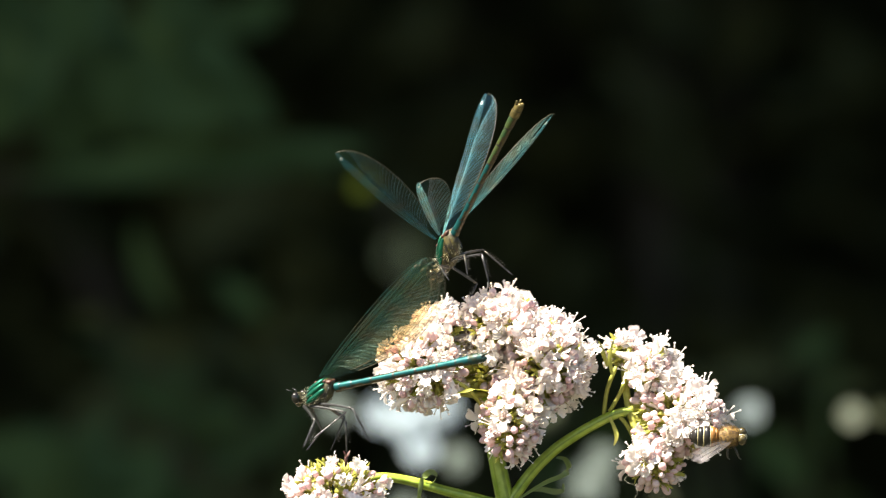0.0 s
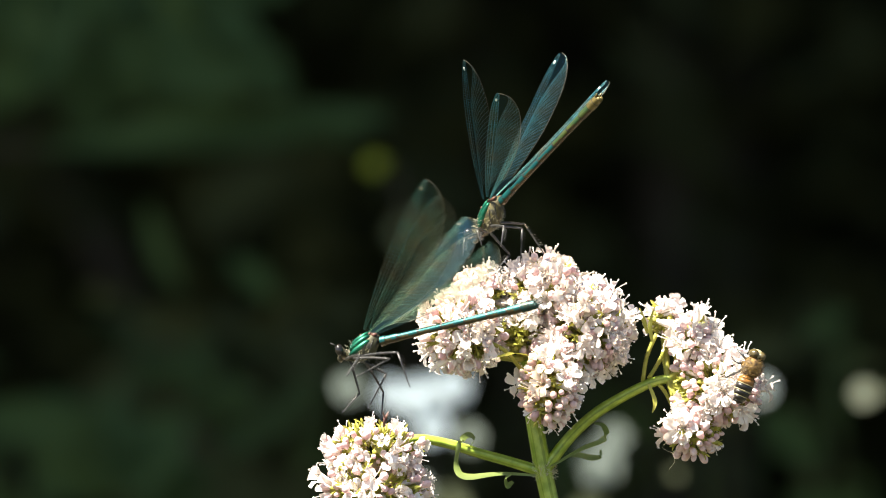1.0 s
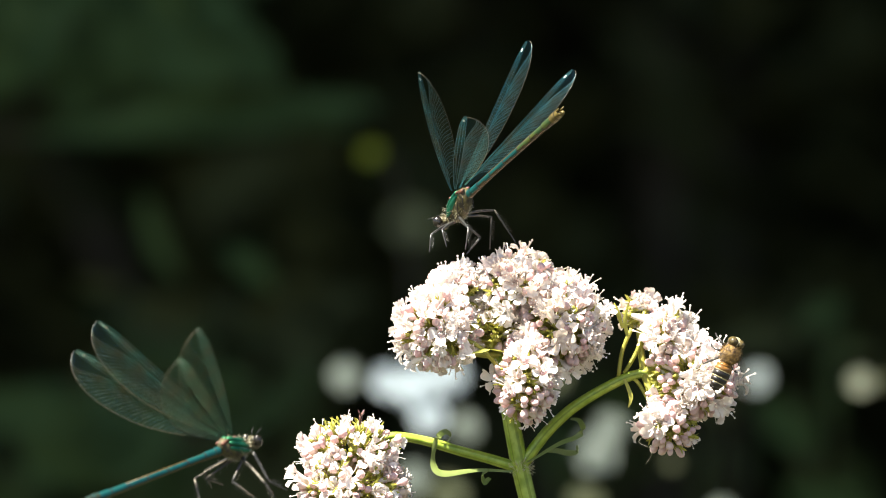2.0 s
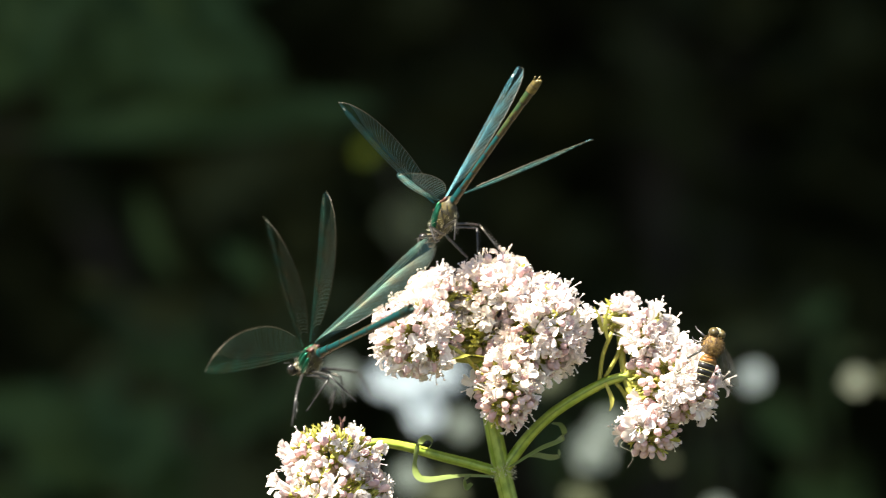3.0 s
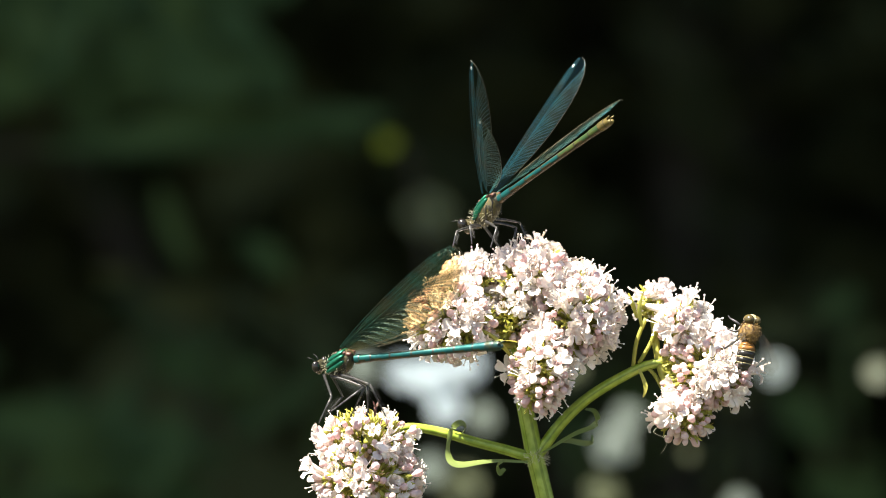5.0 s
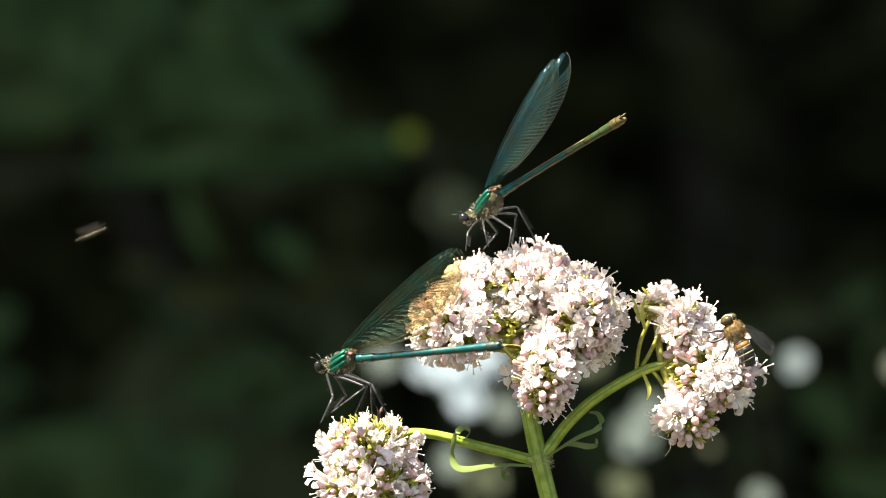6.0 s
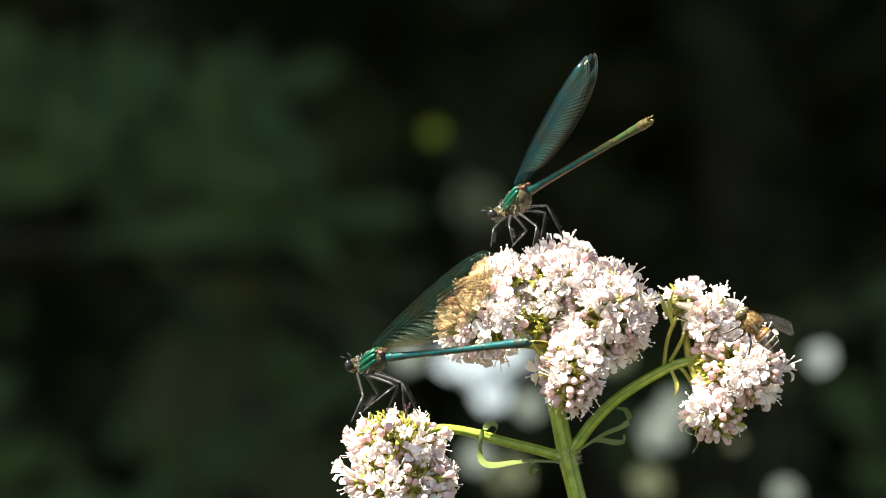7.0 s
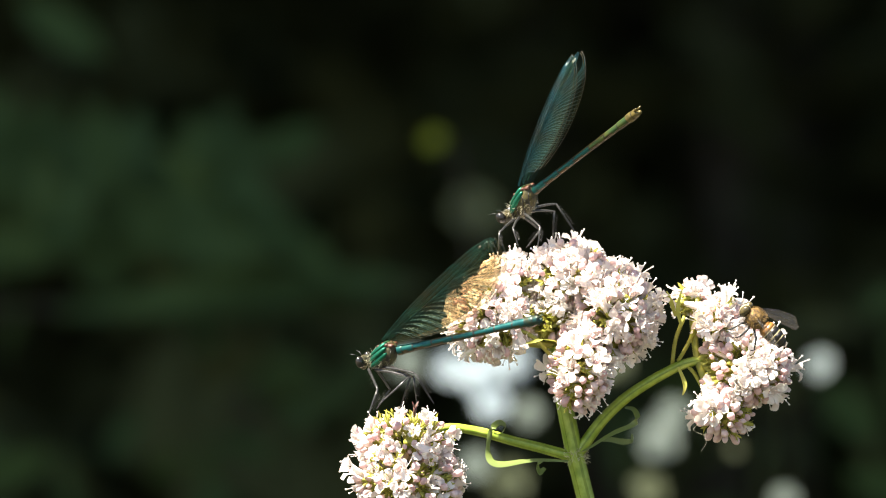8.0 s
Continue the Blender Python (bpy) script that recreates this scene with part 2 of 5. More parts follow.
# ---- the flowering plant ----
def floret_mesh(seed, half_open=False):
    """A five-lobed trumpet flower, 5 mm across, with three long stamens; it grows along +z."""
    rnd = random.Random(seed)
    bm = bmesh.new()
    lean = Vector((rnd.uniform(-0.0006, 0.0006), rnd.uniform(-0.0006, 0.0006), 0))
    tube(bm, [(0, 0, -0.0008), (0, 0, 0.0006), lean * 0.4 + Vector((0, 0, 0.0020)), lean + Vector((0, 0, 0.0036))], [0.00050, 0.0007, 0.00092, 0.00128], 8, 0, 0, False)
    tube(bm, [(0, 0, -0.0024), (0, 0, -0.0010), (0, 0, 0.0001)], [0.0003, 0.0007, 0.0006], 5, 2)
    flare = rnd.uniform(0.15, 0.4) if half_open else rnd.uniform(0.65, 1.05)
    for k in range(5):
        a = 2 * math.pi * k / 5 + rnd.uniform(-0.25, 0.25)
        out, size, tip = min(1.2, flare * rnd.uniform(0.7, 1.3)), rnd.uniform(0.85, 1.2), rnd.uniform(-0.9, 0.3)
        rows = []
        for u, w, up in ((0.0, 0.72, 0.0), (0.22, 0.92, 0.24), (0.5, 1.15, 0.36), (0.75, 1.15, 0.34), (0.92, 0.8, 0.24), (1.0, 0.35, 0.16)):
            q = 0.0011 + u * 0.0024 * size * out
            z = 0.0035 + up * 0.0018 + u * 0.0022 * (1.1 - out) + tip * 0.0012 * u * u
            rows.append([bm.verts.new(lean + Vector((q * math.cos(a) - e * w * 0.00096 * size * math.sin(a), q * math.sin(a) + e * w * 0.00096 * size * math.cos(a), z + 0.0004 * e * e + rnd.uniform(-0.00022, 0.00022)))) for e in (-1, -0.5, 0, 0.5, 1)])
        for p, q in zip(rows, rows[1:]):
            for j in range(4):
                bm.faces.new((p[j], p[j + 1], q[j + 1], q[j]))
    for k in range(3):
        a = 2.1 * k + rnd.uniform(-0.6, 0.6)
        reach = rnd.uniform(0.0008, 0.0019)
        tip = lean + Vector((reach * math.cos(a), reach * math.sin(a), 0.0056 + rnd.uniform(-0.0008, 0.0018)))
        tube(bm, [lean + Vector((0, 0, 0.0026)), tip * 0.75 + Vector((0, 0, 0.0008)), tip], 0.00011, 3, 0)
        ball(bm, tip, (0.00028, 0.00022, 0.00024), 6, 4, None, 1)
    return mesh_of(bm, "floret", [PETAL, ANTHER, CALYX])


def bud_mesh(seed):
    """A plump closed bud on its calyx, pear-shaped, with the folded lobes as faint ribs."""
    rnd = random.Random(seed)
    bm = bmesh.new()
    l, fat = rnd.uniform(0.0030, 0.0042), rnd.uniform(0.00108, 0.00128)
    tube(bm, [(0, 0, l * u) for u in (0.0, 0.2, 0.42, 0.62, 0.8, 0.92, 1.0)], [fat * w for w in (0.42, 0.55, 0.82, 1.0, 0.90, 0.58, 0.12)], 10, 0, 0.05)
    tube(bm, [(0, 0, -0.0018), (0, 0, -0.0002), (0, 0, 0.0009)], [0.00035, 0.0007, 0.00066], 5, 1)
    return mesh_of(bm, "bud", [BUD, CALYX])


def calyx_mesh(seed):
    """A yellow-green cup without its flower, with narrow pointed lobes."""
    rnd = random.Random(seed)
    bm = bmesh.new()
    tube(bm, [(0, 0, -0.0024), (0, 0, -0.0006), (0, 0, 0.0012)], [0.0003, 0.0006, 0.0007], 6)
    for k in range(4):
        m = Matrix.Rotation(1.57 * k + rnd.uniform(-0.4, 0.4), 4, "Z") @ Matrix.Translation((0.0003, 0, 0.0008)) @ Matrix.Rotation(radians(-rnd.uniform(55, 85)), 4, "Y")
        leaf_into(bm, m, rnd.uniform(0.0016, 0.0030), 0.0009, 0.2, 0, 3)
    return mesh_of(bm, "calyx", [CALYX])


CALYXES = [calyx_mesh(60 + k) for k in range(3)]
FLORETS = [floret_mesh(k) for k in range(9)] + [floret_mesh(k, True) for k in (11, 12, 13)]
BUDS = [bud_mesh(20 + k) for k in range(4)]


def facing(p, d, spin):
    return Matrix.Translation(p) @ d.to_track_quat("Z", "Y").to_matrix().to_4x4() @ Matrix.Rotation(spin, 4, "Z")


def flower_head(plant, origin, root, lobes, seed, label, bare):
    """One head: stalks fan out from root into rounded lobes, each a crowd of florets and buds facing outwards."""
    rnd = random.Random(seed)
    root = root - origin
    bm = bmesh.new()
    spots = []
    for centre, size, share in lobes:
        c, r = centre - origin, Vector(size)
        mid = root.lerp(c, 0.55) + Vector((0, 0, -0.002))
        tube(bm, curve_points([root, mid, c], 4), 0.0008, 6)
        area = (r.x * r.y + r.y * r.z + r.x * r.z) / 3 * 4 * math.pi
        for kind, shell, step in (("floret", 1.0, 0.0036), ("bud", 0.88, 0.0023), ("bud", 0.60, 0.0036)):
            count = int(area * shell * shell / step ** 2)
            for i in range(count):
                z = 1 - 2 * (i + 0.5) / count
                a = i * 2.39996 + rnd.uniform(-0.35, 0.35)
                q = math.sqrt(max(0, 1 - z * z))
                n = Vector((q * math.cos(a), q * math.sin(a), z))
                p = c + Vector((n.x * r.x, n.y * r.y, n.z * r.z)) * shell * (rnd.uniform(0.80, 1.03) if kind == "floret" else rnd.uniform(0.88, 1.05))
                out = Vector((n.x / r.x, n.y / r.y, n.z / r.z)).normalized()
                p += out * (0.0016 * noise.noise(p * 260) + 0.0007 * noise.noise(p * 900))
                if any(sum(((p - (c2 - origin))[k] / s2[k]) ** 2 for k in range(3)) < 0.6 for c2, s2, _ in lobes if c2 != centre):
                    continue
                if out.dot((root - p).normalized()) > 0.75 and kind == "floret":
                    continue
                if kind == "floret" and rnd.random() > share + 0.25 + 0.25 * out.z:
                    continue
                green = any(math.hypot(p.x - (b - origin).x, p.z - (b - origin).z) < r2 for b, r2 in bare)
                if green and kind == "floret" and rnd.random() < 0.7:
                    continue
                if kind == "bud" and rnd.random() < (0.75 if green else 0.17):
                    kind_here = "calyx"
                else:
                    kind_here = kind
                spots.append((p, out, c, kind_here))
    for p, out, c, kind in spots:
        tube(bm, [p.lerp(c, 0.45), p - out * 0.002], 0.00024, 3, 0, 0, False)
    head = part("flower_head", bm, CALYX, plant, label)
    for p, out, c, kind in spots:
        flower = kind == "floret"
        lean = 0.7 if flower else 0.45
        d = (out + Vector((rnd.uniform(-lean, lean), rnd.uniform(-lean, lean), rnd.uniform(-0.25, 0.5)))).normalized()
        ob = new(kind, rnd.choice(FLORETS if flower else BUDS if kind == "bud" else CALYXES))
        ob.parent = head
        s = rnd.uniform(0.62, 1.0) if flower else rnd.uniform(0.42, 0.78)
        base = p - d * (0.0036 if flower else 0.0014)
        ob.matrix_basis = facing(base, d, rnd.uniform(0, 6.28)) @ Matrix.Scale(s, 4)
    return head


def ribbon(bm, pts, widths, side, mat=0, fold=0.25):
    pts = curve_points(pts, 5)
    n, rows = len(pts), []
    for i, p in enumerate(pts):
        u = i / (n - 1) * (len(widths) - 1)
        w = widths[int(min(u, len(widths) - 2))] * (1 - (u - int(min(u, len(widths) - 2)))) + widths[int(min(u, len(widths) - 2)) + 1] * (u - int(min(u, len(widths) - 2)))
        d = (pts[min(i + 1, n - 1)] - pts[max(i - 1, 0)]).normalized()
        s = (Vector(side) - Vector(side).dot(d) * d).normalized()
        up = d.cross(s)
        rows.append([p + s * w * k + up * w * fold * abs(k) for k in (-1, 0, 1)])
    vs = [[bm.verts.new(q) for q in r] for r in rows]
    for a, b in zip(vs, vs[1:]):
        for j in (0, 1):
            bm.faces.new((a[j], a[j + 1], b[j + 1], b[j])).material_index = mat


PLANT_BASE = Vector((0.036, 0.0, 0.0))


def build_valerian():
    plant = new("valerian")
    plant.location = PLANT_BASE
    tagged(plant, "pink-white flowering valerian with three dense flower heads on green stems", "flower")
    o = PLANT_BASE

    def line(*pts):
        return [at(*p) - o for p in pts]

    bm = bmesh.new()
    low = at(1044, 915) - o
    foot = [Vector((0, 0, -0.15)), Vector((0.005, 0.002, 0.2)), Vector((0.007, 0.001, 0.5)), Vector((0.004, 0, 0.75)), Vector((0.0015, 0, 0.88)), low.lerp(Vector((0.0015, 0, 0.88)), 0.3)]
    top = curve_points(line((1044, 915), (1034, 872), (1019, 812), (1009, 765), (1000, 722), (994, 690), (989, 650), (985, 612)), 4)
    tube(bm, foot + top, [0.0034, 0.0032, 0.003, 0.0026, 0.0022, 0.0021] + [0.00175] * 8 + [0.0018 - 0.00002 * k for k in range(len(top) - 8)], 24, 0, 0.10, True, 1.0, 1)
    part("stem", bm, [STEM, STEM_GROOVE_SHADE], plant)
    for name, pts, r in (("branch", line((1019, 809), (1035, 785), (1066, 744), (1103, 708), (1140, 682), (1180, 659), (1210, 645), (1242, 637)), 0.00108),
                         ("branch", line((1018, 811), (1000, 805), (957, 793), (905, 780), (851, 765), (800, 757), (770, 762)), 0.00098)):
        bm = bmesh.new()
        p = curve_points(pts, 6)
        tube(bm, p, [r * (1.15 - 0.3 * i / len(p)) for i in range(len(p))], 20, 0, 0.10, True, 1.0, 1)
        part(name, bm, [STEM, STEM_GROOVE_SHADE], plant)
    # pale tuft of hairs round the node
    bm = bmesh.new()
    rnd = random.Random(5)
    for k in range(160):
        a = rnd.uniform(0, 6.28)
        p = at(1018 + rnd.uniform(-4, 4), 808 + rnd.uniform(-9, 11)) - o + Vector((0.0017 * math.cos(a), 0.0017 * math.sin(a), 0))
        tube(bm, [p, p + Vector((0.0012 * math.cos(a), 0.0012 * math.sin(a), rnd.uniform(-0.0008, 0.0012)))], 0.00004, 3)
    part("node_hairs", bm, HAIR, plant, "short pale hairs round the stem node")
    for pts, w in ((((1005, 816, -.002), (958, 814, -.004), (926, 816, -.005), (890, 821, -.006), (871, 817, -.006), (865, 802, -.005), (866, 780, -.004), (872, 757, -.002), (884, 748, 0), (894, 755, .002), (888, 766, .003)), [0.0003, 0.0005, 0.0009, 0.0008, 0.0007, 0.0006, 0.0002]),
                   (((1030, 800, -.001), (1046, 792, -.003), (1068, 778, -.004), (1092, 765, -.005), (1118, 754, -.005), (1128, 740, -.003), (1121, 724, 0), (1106, 721, .003)), [0.0003, 0.0006, 0.0008, 0.0007, 0.0006, 0.0003]),
                   (((1062, 780, .002), (1080, 779, .003), (1102, 783, .004), (1118, 780, .005), (1119, 768, .006)), [0.0003, 0.0007, 0.0008, 0.0005, 0.0002]),
                   (((962, 813, -.004), (950, 822, -.004), (954, 836, -.003), (965, 829, -.002)), [0.0004, 0.0008, 0.0008, 0.0004])):
        bm = bmesh.new()
        ribbon(bm, [q - o for q in (at(*p) for p in pts)], w, (0.3, 0.65, 0.7))
        part("bract", bm, BRACT, plant)
    k = SC
    main = flower_head(plant, o, at(985, 612), [
        (at(870, 568, -.006), (78 * k, 76 * k, 70 * k), 0.62), (at(898, 502, .001), (56 * k, 60 * k, 48 * k), 0.66), (at(1010, 491, .002), (86 * k, 90 * k, 64 * k), 0.66), (at(975, 567, .000), (48 * k, 50 * k, 46 * k), 0.15),
        (at(1088, 557, -.002), (82 * k, 88 * k, 88 * k), 0.60), (at(1026, 657, -.008), (58 * k, 58 * k, 80 * k), 0.28)], 3, "rounded head of white and pale pink florets", [(at(945, 512), 26 * k), (at(958, 548), 28 * k), (at(962, 592), 24 * k), (at(1040, 512), 16 * k), (at(1010, 560), 14 * k)])
    right = flower_head(plant, o, at(1235, 640), [
        (at(1224, 533, .002), (29 * k, 32 * k, 40 * k), 0.7), (at(1278, 567, -.002), (44 * k, 50 * k, 48 * k), 0.65),
        (at(1320, 655, -.003), (86 * k, 80 * k, 80 * k), 0.28), (at(1281, 730, -.006), (54 * k, 56 * k, 52 * k), 0.20)], 4, "smaller head of white florets and pink buds", [(at(1212, 548), 24 * k), (at(1238, 600), 20 * k), (at(1238, 655), 24 * k), (at(1290, 600), 12 * k), (at(1225, 700), 16 * k)])
    low_head = flower_head(plant, o, at(775, 765), [
        (at(719, 782, -.014), (91 * k, 80 * k, 60 * k), 0.18), (at(722, 852, -.016), (105 * k, 84 * k, 72 * k), 0.16)], 6, "low head of pink buds and white florets", [(at(690, 735), 14 * k), (at(730, 730), 16 * k), (at(772, 748), 18 * k), (at(700, 800), 9 * k), (at(745, 830), 9 * k)])
    # stalks that carry the upper lobe of the smaller head, and bracts among the florets
    for pts in (((986, 645, -.002), (945, 598, -.009), (905, 580, -.009)), ((988, 650, -.002), (1010, 610, -.007), (1030, 590, -.008)), ((1190, 645), (1196, 600), (1212, 560)), ((1200, 640), (1222, 600), (1232, 565)), ((1210, 642), (1228, 660), (1245, 690))):
        bm = bmesh.new()
        tube(bm, curve_points(line(*pts), 4), 0.00045, 6)
        part("stalk", bm, CALYX, plant)
    for pts in (((985, 605, -.01), (960, 602, -.013), (930, 608, -.014)),
                ((1196, 560, -.003), (1188, 535, -.004), (1180, 515, -.004)), ((1205, 575, -.004), (1200, 545, -.005), (1206, 515, -.005)), ((1200, 650, -.004), (1212, 680, -.005), (1208, 700, -.005))):
        bm = bmesh.new()
        ribbon(bm, [q - o for q in (at(*p) for p in pts)], [0.0003, 0.0005, 0.0001], (1, 0.2, 0))
        part("bract", bm, CALYX, plant)
    # a withered floret on the low head, and strands of silk below the smaller one
    withered = new("withered_floret", CALYXES[1].copy())
    withered.data.materials.clear()
    withered.data.materials.append(RUST)
    withered.parent = plant
    withered.matrix_basis = facing(at(734, 727, -.022) - o, Vector((0.1, -0.3, 1)).normalized(), 0.6) @ Matrix.Scale(0.62, 4)
    tagged(withered, "dry brown withered floret")
    for pts in (((1262, 760, -.008), (1246, 770, -.009), (1250, 784, -.010), (1240, 800, -.010)), ((1240, 748, -.006), (1228, 762, -.008), (1262, 776, -.009))):
        bm = bmesh.new()
        tube(bm, curve_points(line(*pts), 6), 0.00002, 3)
        part("silk_thread", bm, HAIR, plant, "fine pale silk thread")
    return plant


valerian = build_valerian()


# ---- damselflies ----
def wing_outline(u, broad):
    """Half-widths ahead of and behind the wing's axis at u from root to tip."""
    if u > 0.9995:
        return 0.00002, 0.00002
    lead = 0.0006 + 0.0011 * math.sin(math.pi * u) ** 0.7 + 0.0004 * max(0, u - 0.6)
    lead *= math.sqrt(max(0, 1 - max(0, (u - 0.84) / 0.16) ** 2))
    trail = 0.0006 + broad * math.sin(math.pi * 0.5 * min(1, u / 0.62)) ** 1.1
    trail *= math.sqrt(max(0, 1 - max(0, (u - 0.64) / 0.36) ** 2.3))
    return lead, trail


RIBS = 26


def build_wing(parent, name, length, broad, mirror, skin, vein):
    """A broad rounded pleated wing: root at the origin, tip along -x, leading edge towards +z."""

    def surface(u, v):
        """The wing's skin: straight pleats along the leading edge, behind them pleats that bend down to the trailing edge."""
        lead, trail = wing_outline(u, broad)
        if v < 0.26:
            phase = v / 0.0867
        else:
            t = ((v - 0.26) / 0.74) ** 0.375
            phase = RIBS * (0.57 + 0.422 * t - u) / (0.52 + 0.28 * t)
        pleat = 0.000045 * math.cos(math.pi * phase) * min(1, u * 5)
        return Vector((-length * u, mirror * (0.0005 * math.sin(3.1 * u) * (1 - v) + pleat + 0.0006 * u * v), lead - (trail + lead) * v))

    bm = bmesh.new()
    nu, nv = 96, 26
    grid = [[bm.verts.new(surface(math.sin(math.pi / 2 * i / nu), j / nv)) for j in range(nv + 1)] for i in range(nu + 1)]
    for a, b in zip(grid, grid[1:]):
        for j in range(nv):
            bm.faces.new((a[j], b[j], b[j + 1], a[j + 1]))
    wing = part(name, bm, skin, parent, "clear smoky amber wing with a blue-green sheen")
    # long veins: straight along the leading edge, behind it bending over to the trailing edge
    rnd = random.Random(int(length * 1e5) + mirror)
    bm = bmesh.new()
    lines = [[surface(0.02 + 0.97 * math.sin(math.pi / 2 * s / 60), v) for s in range(61)] for v in (0.0, 0.087, 0.173, 0.26)]
    for k in range(RIBS + 1):
        q = k / RIBS
        u0, u1 = 0.57 - 0.52 * q, 0.992 - 0.80 * q
        lines.append([surface(u0 + (u1 - u0) * (s / 60) ** 0.6, 0.26 + 0.74 * (s / 60) ** 1.6) for s in range(61)])
    for k, pts in enumerate(lines):
        r = 0.00008 if k < 2 else 0.000065
        tube(bm, pts[::3], [r * (1 - 0.3 * i / 20) for i in range(21)], 3, 0, 0, False)
    # short cross veins from line to line
    for k, (a, b) in enumerate(zip(lines, lines[1:])):
        if k == 3:
            continue
        n = int((a[-1] - a[0]).length / 0.00058)
        for c in range(1, n):
            s = min(59.0, 60 * (c + rnd.uniform(-0.18, 0.18)) / n)
            p = a[int(s)].lerp(a[int(s) + 1], s % 1)
            q = b[int(s)].lerp(b[int(s) + 1], s % 1)
            if 0.00015 < (p - q).length < 0.0018:
                tube(bm, [p, q], 0.000042 if k < 3 else 0.000022, 3, 0, 0, False)
    tagged(part("venation", bm, vein, wing, "close net of metallic veins"), kind="stuff")
    bm = bmesh.new()
    rim = [surface(math.sin(math.pi / 2 * (0.12 + 0.88 * s / 40)), 1.0) for s in range(41)]
    tube(bm, rim, 0.00007, 3, 0, 0, False)
    part("trailing_edge", bm, RIM, wing, "brown trailing edge")
    bm = bmesh.new()
    c = surface(0.93, 0.12)
    ball(bm, c, (0.0005, 0.00012, 0.00024), 8, 5)
    part("wing_spot", bm, SPOT if skin == WING else RIM, wing, "small pale spot near the wing tip" if skin == WING else "")
    return wing


def build_leg(parent, hip, knee, foot):
    hip, knee, foot = (Vector(p) * 0.001 for p in (hip, knee, foot))
    bm = bmesh.new()
    tube(bm, curve_points([hip, hip.lerp(knee, 0.5) + Vector((0, 0, 0.0002)), knee], 3), [0.00032, 0.00032, 0.0003, 0.00027, 0.00025, 0.00023, 0.0002], 6)
    ankle = knee.lerp(foot, 0.74)
    tube(bm, [knee, knee.lerp(ankle, 0.5), ankle, foot, foot + (foot - ankle).normalized() * 0.0004], [0.00024, 0.0002, 0.00016, 0.00013, 0.0001], 6)
    rnd = random.Random(int(hip.x * 1e6))
    for seg in ((hip, knee, 4), (knee, ankle, 8)):
        d = (seg[1] - seg[0]).normalized()
        s = d.orthogonal().normalized()
        for k in range(seg[2]):
            p = seg[0].lerp(seg[1], (k + 1) / (seg[2] + 1))
            for sgn in (-1, 1):
                q = Matrix.Rotation(0.6 * sgn + rnd.uniform(-0.2, 0.2), 3, d) @ s
                tube(bm, [p, p + (q + d * 0.6).normalized() * 0.0011], 0.00003, 3, 0, 0, False)
    return part("leg", bm, LEG, parent)


